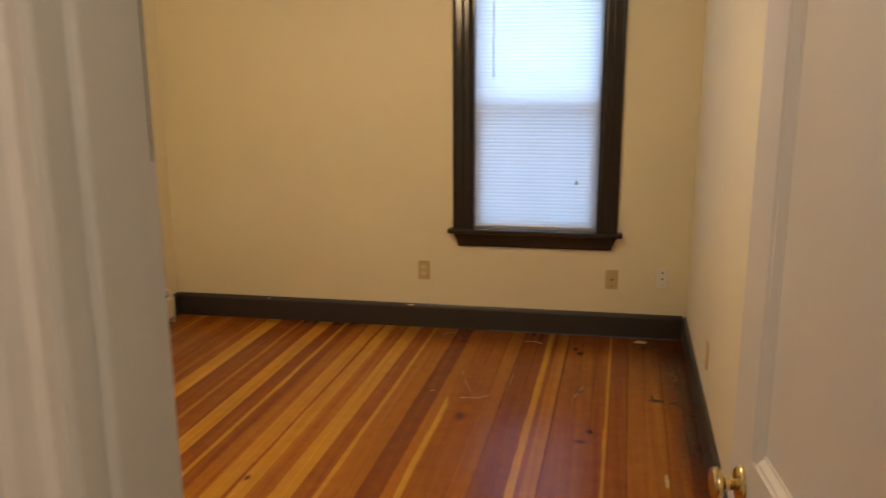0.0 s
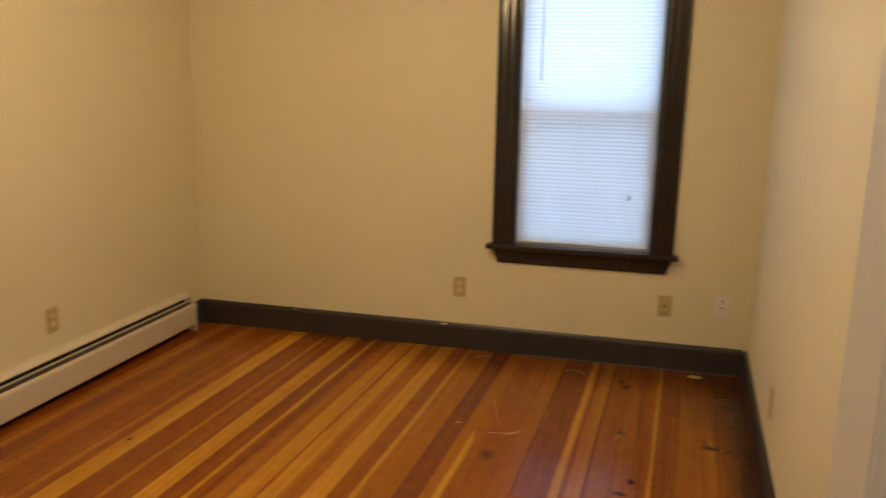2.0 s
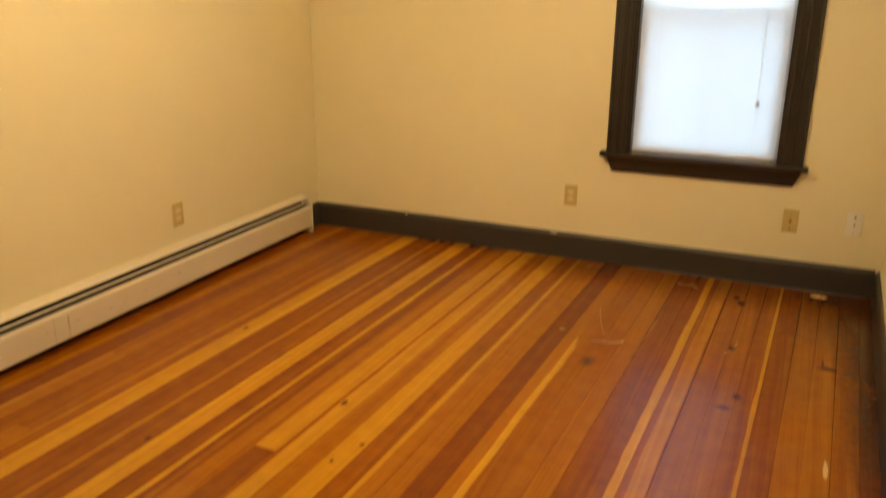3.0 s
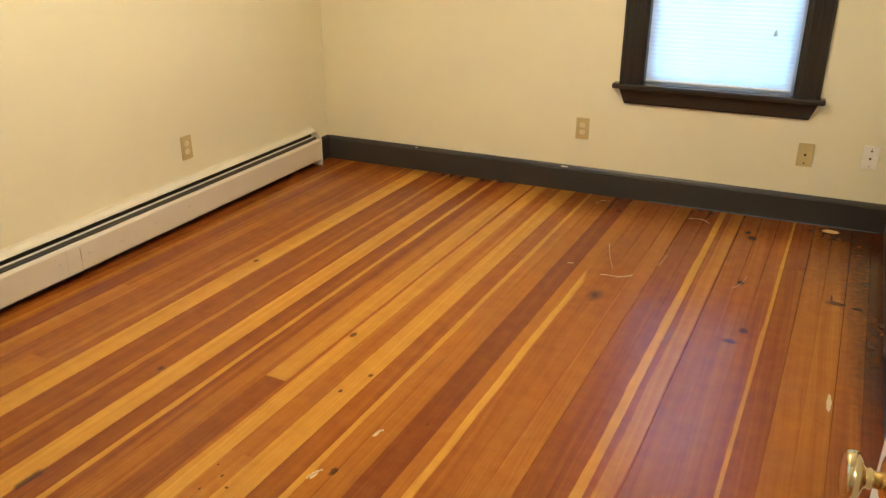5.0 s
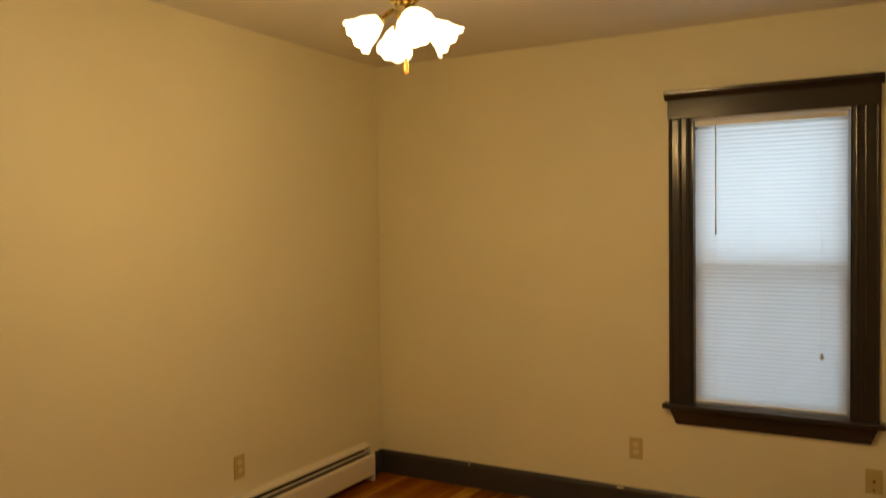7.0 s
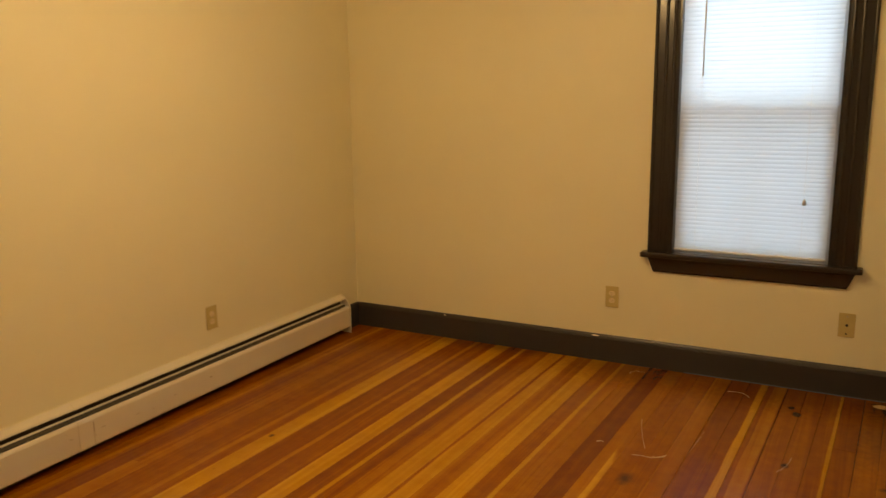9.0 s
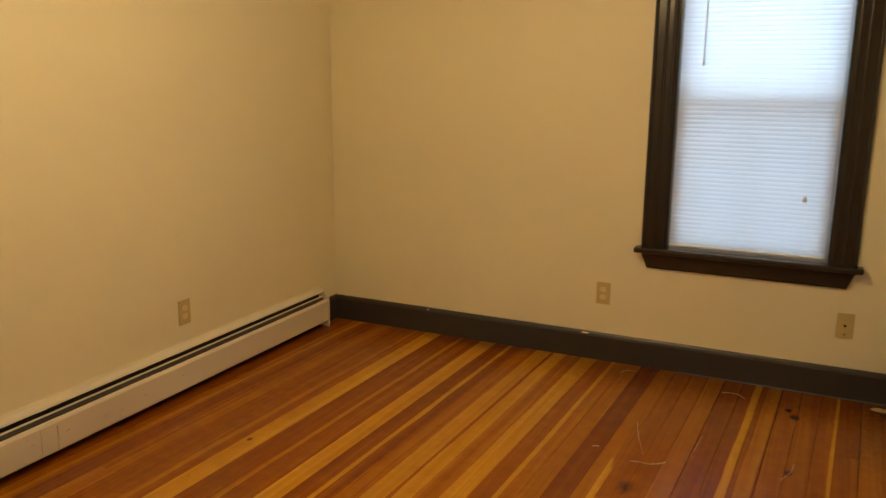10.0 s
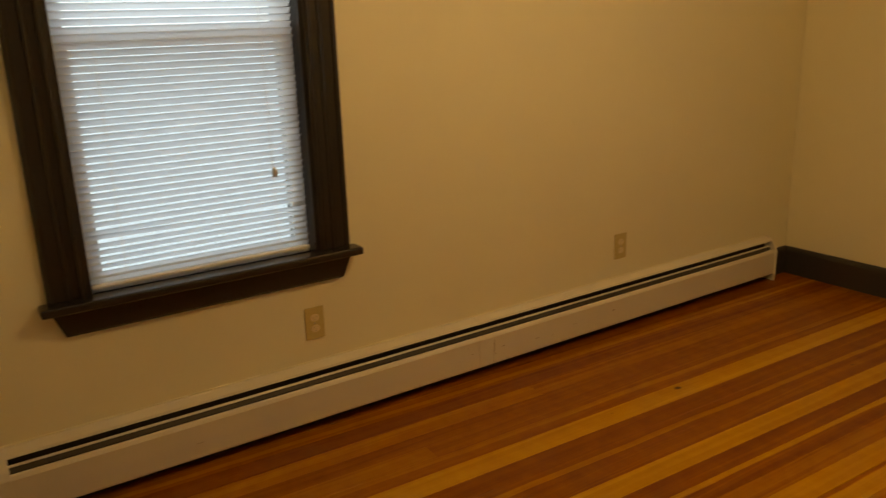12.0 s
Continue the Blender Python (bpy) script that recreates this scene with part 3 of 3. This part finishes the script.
# ---- baseboard heater along the left wall ----
def heater():
    y0, y1 = -3.735, -0.174
    h = thing("baseboard_heater", pose(0, 0, 0), "long white enamelled baseboard heater with scuffs along the wall", "heater")
    part("back_plate", strip([(0.002, 0.03), (0.008, 0.03), (0.008, 0.216), (0.030, 0.209), (0.033, 0.2035), (0.036, 0.2045), (0.032, 0.213),
                              (0.012, 0.226), (0.002, 0.228)], y0, y1, "y"), M_HEAT, h)
    # dark sheet added over the white back plate, standing in for slot shade
    part("inner_plate", boxes((0.0085, 0.0095, y0 + 0.02, y1 - 0.02, 0.002, 0.212)), M_INNER, h, "dark inner plate with the slot's shade in its colour")
    part("fins", boxes((0.012, 0.045, y0 + 0.05, y1 - 0.04, 0.06, 0.125)), M_FIN, h, "dark metal heating fins")
    part("damper", strip([(0.036, 0.1850), (0.040, 0.1828), (0.0430, 0.1808), (0.0438, 0.1822), (0.041, 0.1850), (0.037, 0.1868)], y0 + 0.03, y1 - 0.03, "y"), M_DAMPER, h, "grey metal damper blade")
    part("damper_blade", strip([(0.0415, 0.1800), (0.0492, 0.1668), (0.0500, 0.1674), (0.0425, 0.1808)], y0 + 0.03, y1 - 0.03, "y"), M_BLADE, h, "metal blade in the outlet slot, coloured dark for the shade there")
    cuts = [y0 + 0.03, -2.035, y1 - 0.008]
    for a, b in zip(cuts, cuts[1:]):
        part("front_panel", strip([(0.060, 0.042), (0.062, 0.038), (0.064, 0.042), (0.066, 0.152), (0.060, 0.162), (0.050, 0.164), (0.050, 0.161), (0.058, 0.158), (0.063, 0.150)],
                                  a + 0.001, b - 0.001, "y"), M_HEAT, h)
    part("joint_cover", strip([(0.0662, 0.042), (0.0672, 0.042), (0.0682, 0.152), (0.062, 0.1635), (0.061, 0.1625), (0.0672, 0.151)], -2.070, -2.002, "y"), M_HEAT, h)
    part("hood_joint", strip([(0.010, 0.2272), (0.033, 0.2135), (0.0375, 0.2040), (0.0380, 0.2050), (0.0335, 0.2150), (0.011, 0.2290)], -2.055, -2.010, "y"), M_HEAT, h)
    for a, b in ((y1 - 0.009, y1), (y0, y0 + 0.045)):
        part("end_cap", bevelled(strip([(0.002, 0.0), (0.066, 0.0), (0.0695, 0.02), (0.0705, 0.156), (0.062, 0.180), (0.038, 0.209), (0.014, 0.2295), (0.002, 0.230)], a, b, "y"), 0.002, 2), M_HEAT, h)
    rng = random.Random(8)
    for k in range(9):                      # brown scuffs on the front, most of them round the joint
        y = -2.04 + rng.gauss(0, 0.10) if k < 5 else rng.uniform(y0 + 0.2, y1 - 0.2)
        z = rng.uniform(0.07, 0.145)
        x = 0.0641 + (z - 0.042) / 0.113 * 0.002 + (0.002 if abs(y + 2.036) < 0.04 else 0.0)
        part("scuff", bevelled(boxes((x - 0.0006, x + 0.0004, y, y + rng.uniform(0.004, 0.02), z, z + rng.uniform(0.0015, 0.004))), 0.0004, 1), M_SCUFF, h, "brown scuff mark")
    for y, za, zb in ((-2.0010, 0.045, 0.115), (-1.9985, 0.090, 0.140)):    # rust along the edges of the joint
        part("scuff", boxes((0.0640, 0.0672, y - 0.0012, y + 0.0012, za, zb)), M_SCUFF, h, "brown scuff mark")
    part("caulk_line", boxes((0.0, 0.004, y0, y1, 0.2285, 0.232)), M_WALL, h)
    return h


heater()


# ---- wall plates ----
def plate(bm_list, m, mat, label, name, category):
    t = thing(name, m, label, category)
    part("cover_plate", bevelled(boxes((-0.035, 0.035, -0.0055, 0, -0.057, 0.057)), 0.002, 2), mat, t)
    for nm, bm, mt in bm_list:
        part(nm, bm, mt, t)
    return t


def oval_face(z, r=0.0165):
    bm = lathe([(r, 0), (r, 0.0015), (r - 0.001, 0.002), (0.0, 0.002)], 20)
    for v in bm.verts:
        v.co.y *= 0.82
    bmesh.ops.transform(bm, matrix=pose(0, -0.0055, z, 90, 0, 0), verts=list(bm.verts))
    for f in bm.faces:
        f.smooth = False
    return bm


def screw(z, x=0.0):
    return lathe([(0.0032, 0), (0.0032, 0.0008), (0.0022, 0.0014), (0, 0.0015)], 10, pose(x, -0.0055, z, 90, 0, 0))


def outlet(m, label, mat=M_IVORY):
    items = []
    for z in (0.0195, -0.0195):
        items.append(("socket_face", oval_face(z), M_SOCKET))
        items.append(("slot", boxes((-0.0070, -0.0058, -0.0080, -0.0070, z - 0.001, z + 0.007), (0.0058, 0.0070, -0.0080, -0.0070, z, z + 0.006),
                                    (-0.0020, 0.0020, -0.0080, -0.0070, z - 0.009, z - 0.006)), M_SLOT))
    items.append(("screw", screw(0.0), M_SCREW))
    return plate(items, m, mat, label, "power_outlet", "outlet")


def jack_plate(m, label, mat, holes):
    items = [("screw", screw(0.042), M_SCREW), ("screw", screw(-0.042), M_SCREW)]
    for z, r in holes:
        items.append(("jack", lathe([(r, 0), (r, 0.003), (r * 0.7, 0.0035), (0, 0.0036)], 12, pose(0, -0.0055, z, 90, 0, 0)), M_BLACK))
    return plate(items, m, mat, label, "wall_jack_plate", "wall plate")


outlet(pose(1.614, 0, 0.353), "ivory plastic duplex outlet on the window wall")
jack_plate(pose(2.718, 0, 0.341), "tan plastic cable jack plate below the window", M_IVORY, [(0.0, 0.006), (-0.040, 0.004)])
jack_plate(pose(2.998, 0, 0.360), "white painted jack plate near the room corner", M_WPLATE, [(0.032, 0.0045), (-0.004, 0.005)])
outlet(pose(0, -1.247, 0.369, 0, 0, 90), "ivory plastic duplex outlet above the heater")
outlet(pose(0, -2.719, 0.367, 0, 0, 90), "ivory plastic duplex outlet below the side window")
outlet(RIGHT @ pose(0, -1.187, 0.330, 0, 0, -90), "ivory plastic duplex outlet on the closet wall", M_IVORY)


# ---- closet opening trim ----
def closet_trim():
    t = thing("trim_closet", RIGHT, "dark brown painted casing round the closet opening", "trim", kind="structure")
    cp = casing_profile(0.11)
    part("casing", strip([(q, CL1 + 0.11 - p) for p, q in cp], 0, 2.05, "z"), M_DARK, t)
    part("casing", strip([(q, CL0 - 0.11 + p) for p, q in cp], 0, 2.05, "z"), M_DARK, t)
    part("head_casing", boxes((-0.024, 0, CL0 - 0.11, CL1 + 0.11, 2.05, 2.16)), M_DARK, t)
    part("jamb", boxes((-0.003, 0.125, CL1 - 0.018, CL1 + 0.002, 0, 2.045)), M_DARK, t)
    part("jamb", boxes((-0.003, 0.125, CL0 - 0.002, CL0 + 0.018, 0, 2.045)), M_DARK, t)
    part("jamb_head", boxes((-0.003, 0.125, CL0 + 0.018, CL1 - 0.018, 2.022, 2.045)), M_DARK, t)


closet_trim()


# ---- doorway and door ----
def doorway():
    t = thing("trim_doorway", pose(0, 0, 0), "white painted doorway lining with fluted casing", "trim", kind="structure")
    a, b = FRONT - THICK - 0.004, FRONT + 0.004
    part("jamb", bevelled(boxes((DOOR_L - 0.022, DOOR_L, a, b, 0, DOOR_H)), 0.002, 1), M_JAMB, t)
    part("jamb", bevelled(boxes((DOOR_R, DOOR_R + 0.022, a, b, 0, DOOR_H)), 0.002, 1), M_JAMB, t)
    part("jamb_head", boxes((DOOR_L - 0.022, DOOR_R + 0.022, a, b, DOOR_H, DOOR_H + 0.022)), M_JAMB, t)
    part("door_stop", bevelled(boxes((DOOR_L, DOOR_L + 0.011, a + 0.03, b - 0.042, 0, DOOR_H - 0.002)), 0.002, 1), M_JAMB, t)
    part("door_stop", bevelled(boxes((DOOR_R - 0.011, DOOR_R, a + 0.03, b - 0.042, 0, DOOR_H - 0.002)), 0.002, 1), M_JAMB, t)
    w = 0.115
    flutes = [(0, 0), (0, -0.018), (0.008, -0.022), (0.018, -0.022), (0.026, -0.012), (0.036, -0.012), (0.044, -0.020), (0.060, -0.022), (0.072, -0.020),
              (0.080, -0.012), (0.090, -0.012), (0.097, -0.022), (0.107, -0.022), (w, -0.016), (w, 0)]
    y = FRONT - THICK
    part("hall_casing", strip([(DOOR_L - 0.008 - p, y + q) for p, q in flutes], 0, DOOR_H + 0.01, "z"), M_WHITE, t)
    part("hall_casing", strip([(DOOR_R + 0.008 + p, y + q) for p, q in flutes], 0, DOOR_H + 0.01, "z"), M_WHITE, t)
    part("hall_head_casing", boxes((DOOR_L - 0.123, DOOR_R + 0.123, y - 0.022, y, DOOR_H + 0.01, DOOR_H + 0.125)), M_WHITE, t)
    cp = casing_profile(0.10)
    part("room_casing", strip([(DOOR_L - 0.010 - p, FRONT - q * 0.5) for p, q in cp], 0, DOOR_H + 0.01, "z"), M_WHITE, t)
    part("room_head_casing", boxes((DOOR_L - 0.106, DOOR_R + 0.01, FRONT, FRONT + 0.012, DOOR_H + 0.01, DOOR_H + 0.11)), M_WHITE, t)
    part("strike_plate", boxes((DOOR_L, DOOR_L + 0.0015, FRONT - 0.035, FRONT - 0.006, 0.84, 0.91)), M_BRASS, t)
    part("crack", boxes((DOOR_L, DOOR_L + 0.0008, FRONT - 0.030, FRONT - 0.0288, 1.40, 1.53)), M_BLACK, t)
    part("crack", boxes((DOOR_L, DOOR_L + 0.0008, FRONT - 0.0042, FRONT - 0.003, 1.43, 1.60)), M_BLACK, t)


doorway()


def door():
    """Open inward. Local x from the hinge to the free edge, local +y the face that looks into the room when open."""
    ang = math.degrees(math.atan2(0.65, -0.053))
    d = thing("door_1", pose(DOOR_R - 0.004, FRONT + 0.004, 0, 0, 0, ang), "open white painted panelled wooden door with a brass knob", "door", kind="structure")
    w, th, z0, z1 = 0.650, 0.035, 0.012, 2.03
    st = 0.105
    rails = [(z0, 0.24), (0.80, 0.935), (z1 - 0.115, z1)]
    y0, y1 = -th, 0.0
    for x0, x1 in ((0, st), (w - st, w)):
        part("stile", bevelled(boxes((x0, x1, y0, y1, z0, z1)), 0.0015, 1), M_WHITE, d)
    for a, b in rails:
        part("rail", boxes((st, w - st, y0, y1, a, b)), M_WHITE, d)
    for (_, a), (b, _) in zip(rails, rails[1:]):
        p = part("panel", boxes((st, w - st, y0 + 0.0152, y1 - 0.0152, a, b)), M_WHITE, d)
        for s, y in ((1, y1), (-1, y0)):
            prof = [(0.0, -0.0005), (0.003, -0.0035), (0.006, -0.0045), (0.013, -0.0125), (0.017, -0.0138), (0.018, -0.0155), (0.0, -0.0155)]
            for kind in ("l", "r", "b", "t"):
                if kind in "lr":
                    bm = strip([((st + q) if kind == "l" else (w - st - q), y + s * e) for q, e in prof], a, b, "z")
                else:
                    bm = strip([(y + s * e, (a + q) if kind == "b" else (b - q)) for q, e in prof], st + 0.0175, w - st - 0.0175, "x")
                part("moulding", bm, M_WHITE, p)
    kx, kz = w - 0.066, 0.875
    k = part("knob", lathe([(0.0085, 0.004), (0.009, 0.018), (0.0115, 0.021), (0.010, 0.024), (0.012, 0.027), (0.020, 0.030), (0.0250, 0.033), (0.0262, 0.037), (0.0250, 0.043), (0.0215, 0.0455), (0.018, 0.045), (0.0, 0.046)], 28,
                           pose(kx, y1, kz, -90, 0, 0)), M_BRASS, d, "polished brass door knob")
    part("rose", lathe([(0.031, 0), (0.031, 0.002), (0.026, 0.007), (0.014, 0.010), (0.010, 0.011)], 28, pose(kx, y1, kz, -90, 0, 0)), M_BRASS, k)
    k2 = part("knob", lathe([(0.0085, 0.004), (0.009, 0.018), (0.0115, 0.021), (0.010, 0.024), (0.012, 0.027), (0.020, 0.030), (0.0250, 0.033), (0.0262, 0.037), (0.0250, 0.043), (0.0215, 0.0455), (0.018, 0.045), (0.0, 0.046)], 28,
                            pose(kx, y0, kz, 90, 0, 0)), M_BRASS, d, "polished brass door knob")
    part("rose", lathe([(0.031, 0), (0.031, 0.002), (0.026, 0.007), (0.014, 0.010), (0.010, 0.011)], 28, pose(kx, y0, kz, 90, 0, 0)), M_BRASS, k2)
    part("latch", boxes((w - 0.001, w + 0.0012, y0 + 0.006, y1 - 0.006, kz - 0.03, kz + 0.03), (w, w + 0.009, y0 + 0.012, y1 - 0.012, kz - 0.008, kz + 0.008)), M_BRASS, d)
    for z in (0.25, 1.05, 1.80):
        part("hinge", lathe([(0.006, z - 0.045), (0.006, z + 0.045)], 10, pose(-0.004, y1 + 0.004, 0)), M_BRASS, d)


door()


# ---- ceiling light ----
LAMP, LAMP_UP = (1.45, -1.98), 0.05


def ceiling_light():
    x, y = LAMP
    top = CEIL - LAMP_UP
    t = thing("ceiling_light", pose(x, y, LAMP_UP), "lit ceiling light with four frosted glass shades and a wooden pull", "ceiling light")
    part("canopy", lathe([(0.02, top - 0.055), (0.05, top - 0.05), (0.068, top - 0.02), (0.07, top)], 28), M_BRASS, t)
    part("rod", lathe([(0.012, 2.30), (0.012, top - 0.04)], 14), M_BRASS, t)
    part("housing", lathe([(0.0, 2.185), (0.040, 2.188), (0.055, 2.205), (0.085, 2.225), (0.10, 2.25), (0.10, 2.295), (0.07, 2.325), (0.02, 2.335)], 32), M_BRASS, t, "brass housing")
    part("finial", lathe([(0.0, 2.10), (0.010, 2.104), (0.022, 2.12), (0.030, 2.15), (0.032, 2.19)], 20), M_BRASS, t)
    for k in range(4):
        a = 45 + 90 * k
        ca, sa = math.cos(radians(a)), math.sin(radians(a))
        arm = pose(0.036 * ca, 0.036 * sa, 2.165, 0, 128, a)
        part("arm", lathe([(0.008, 0.0), (0.008, 0.045), (0.019, 0.05), (0.021, 0.075)], 14, arm), M_BRASS, t)
        n = 36
        bm = lathe([(0.022, 0.060), (0.030, 0.075), (0.041, 0.095), (0.047, 0.118), (0.054, 0.137), (0.061, 0.148), (0.059, 0.148), (0.052, 0.137), (0.045, 0.118), (0.039, 0.095), (0.028, 0.076)], n)
        for i, v in enumerate(bm.verts):     # scalloped rim
            if v.co.z > 0.13:
                ang = math.atan2(v.co.y, v.co.x)
                v.co.z += 0.005 * math.cos(9 * ang)
        bmesh.ops.transform(bm, matrix=arm, verts=list(bm.verts))
        s = part("shade", bm, M_SHADE, t, "frosted glass bell shade, glowing")
        part("bulb", lathe([(0.012, 0.075), (0.014, 0.085), (0.024, 0.105), (0.026, 0.118), (0.019, 0.135), (0.0, 0.141)], 16, arm), M_BULB, s)
        p = pose(x, y, LAMP_UP) @ arm @ Vector((0, 0, 0.175))
        bulb_lamp("bulb_light", p, BULB_POWER, TUNGSTEN)
    c = part("pull_chain", lathe([(0.0014, 2.010), (0.0014, 2.11)], 8, pose(0.006, -0.004, 0)), M_BRASS, t)
    part("pull", lathe([(0.0, 1.965), (0.006, 1.968), (0.0085, 1.980), (0.0075, 2.000), (0.004, 2.014), (0.0, 2.016)], 14, pose(0.006, -0.004, 0)), M_PULL, c, "orange varnished wooden pull")
    return t


ceiling_light()
# unseen fill light and glowing body, added to brighten the doorway lining
bulb_lamp("hall_fill", (2.75, -4.95, 2.28), HALL_FILL_POWER, (1.0, 0.80, 0.55), 0.08)
tagged(part("hall_fill_body", lathe([(0.0, 2.36), (0.07, 2.37), (0.12, 2.42), (0.13, 2.48)], 24, pose(2.75, -4.95, CEIL - 2.48)), M_SHADE), "unseen round glowing body added at the hall fill light", "lamp")


# ---- marks on the floor ----
def scratch(points, width, seed):
    rng = random.Random(seed)
    cu = bpy.data.curves.new("scratch", "CURVE")
    cu.dimensions, cu.bevel_depth, cu.bevel_resolution = "3D", width, 1
    sp = cu.splines.new("POLY")
    sp.points.add(len(points) - 1)
    for p, (x, y) in zip(sp.points, points):
        p.co = (x, y, 0.0002, 1)
        p.radius = rng.uniform(0.3, 1.2)
    cu.materials.append(M_SCRATCH)
    ob = new("scratch", cu)
    ob.parent = floor
    ob["label"] = "thin pale scratch in the varnish"
    return ob


def arc(x0, y0, x1, y1, sag, n=12):
    out = []
    for k in range(n + 1):
        s = k / n
        px, py = x0 + (x1 - x0) * s, y0 + (y1 - y0) * s
        b = sag * 4 * s * (1 - s)
        L = math.hypot(x1 - x0, y1 - y0)
        out.append((px - (y1 - y0) / L * b, py + (x1 - x0) / L * b))
    return out


scratch(arc(1.955, -0.68, 2.04, -0.97, -0.006), 0.0009, 1)
scratch(arc(2.085, -1.035, 2.128, -0.995, -0.008), 0.0034, 2)
scratch(arc(2.005, -1.05, 2.085, -1.045, 0.008), 0.0022, 3)
scratch(arc(2.201, -0.962, 2.225, -0.70, 0.0), 0.0007, 4)
scratch(arc(1.845, -0.99, 1.870, -0.98, 0.004), 0.0018, 5)
scratch(arc(2.24, -0.19, 2.34, -0.22, 0.03), 0.0011, 6)
scratch(arc(1.76, -0.16, 1.82, -0.10, 0.03), 0.0010, 7)
scratch(arc(2.53, -0.95, 2.57, -0.80, -0.01), 0.001, 8)
scratch(arc(1.615, -2.69, 1.635, -2.64, 0.004), 0.004, 9)
scratch(arc(1.685, -2.45, 1.70, -2.41, 0.004), 0.003, 10)


# ---- floorboards ----
def plank_mesh(x0, x1, a, b):
    bm = bmesh.new()
    e = 0.0007
    prof = [(x0, -0.02), (x0, -e * 1.5), (x0 + e, 0), (x1 - e, 0), (x1, -e * 1.5), (x1, -0.02)]
    r0 = [bm.verts.new((p, a, q)) for p, q in prof]
    r1 = [bm.verts.new((p, b, q)) for p, q in prof]
    for i in range(5):
        bm.faces.new((r0[i], r0[i + 1], r1[i + 1], r1[i]))
    bm.faces.new(r0[::-1])
    bm.faces.new(r1)
    bmesh.ops.recalc_face_normals(bm, faces=list(bm.faces))
    me = bpy.data.meshes.new("plank")
    bm.to_mesh(me)
    bm.free()
    me.materials.append(M_FLOOR)
    return me


TONES = {"d": 0.33, "r": 0.43, "m": 0.52, "o": 0.59, "l": 0.68, "y": 0.88}
# from the heater to the far wall: the board's edge, its heartwood, and where it has any, its sapwood from, to and tone
BOARDS = ((-0.090, "r"), (0.070, "m", 0.112, 0.134, "l"), (0.155, "r"), (0.240, "o"), (0.325, "m"), (0.400, "m"),
          (0.475, "m", 0.478, 0.506, "l"), (0.552, "y"), (0.646, "r"), (0.731, "r", 0.764, 0.789, "l"), (0.812, "r"), (0.893, "y"), (0.979, "r"),
          (1.058, "r", 1.05, 1.081, "y"), (1.136, "m", 1.15, 1.19, "o"), (1.217, "y"), (1.298, "m", 1.314, 1.40, "y"), (1.380, "o"),
          (1.463, "y"), (1.547, "m"), (1.625, "o", 1.61, 1.647, "y"), (1.703, "o"), (1.774, "d"), (1.866, "o", 1.914, 1.941, "y"),
          (1.945, "m"), (2.022, "m"), (2.100, "o", 2.09, 2.109, "l"), (2.176, "r"), (2.260, "r", 2.312, 2.36, "y"), (2.345, "r", 2.368, 2.424, "l"),
          (2.430, "m"), (2.512, "m"), (2.594, "m", 2.655, 2.69, "y"), (2.670, "r"), (2.755, "o"), (2.836, "o"), (2.918, "m"), (3.000, "d"), (3.080, "o"), (3.160, "m"))
JOINTS = {3: (-1.97, "l"), 5: (-2.53, "l"), 15: (-2.305, "r"), 17: (-2.675, "l"), 33: (-0.64, "r")}   # where a second board begins, and its tone
OPEN_GAPS = (1.298, 1.463, 1.703, 2.176, 2.430, 2.755, 2.918)


def planks():
    rng = random.Random(21)
    for k, ((x0, tone, *sap), nxt) in enumerate(zip(BOARDS, BOARDS[1:])):
        x1 = nxt[0]
        w, mid = x1 - x0, (x0 + x1) / 2
        slope = BOARD_SLOPE + 0.014 + 0.014 * max(0.0, mid - 1.9)       # the boards fan out a little
        y, second = JOINTS.get(k, (rng.uniform(-3.7, -3.3), tone))
        ys = [FRONT - 0.10, y, 0.06]
        for n, (a, b) in enumerate(zip(ys, ys[1:])):
            left = 0.0008 if x0 in OPEN_GAPS else rng.uniform(0.0001, 0.0003)
            right = 0.0008 if x1 in OPEN_GAPS else rng.uniform(0.0001, 0.0003)
            ob = new("plank", plank_mesh(-w / 2 + left, w / 2 - right, a + 0.0006 + 1.5, b - 0.0006 + 1.5))
            ob.parent = floor
            ob.matrix_basis = pose(mid + 0.0154 - 0.0067 * (mid - 0.5), -1.5, rng.uniform(-0.0006, 0.0), 0, 0, -math.degrees(math.atan(slope)))
            base = TONES[tone if n == 1 else second]
            if sap:
                ob.color = (base, 0.5 + (sap[0] + sap[1]) / 2 - mid, (sap[1] - sap[0]) / 2, TONES[sap[2]])
            else:
                ob.color = (base, 0.5, 0.0, base)


planks()
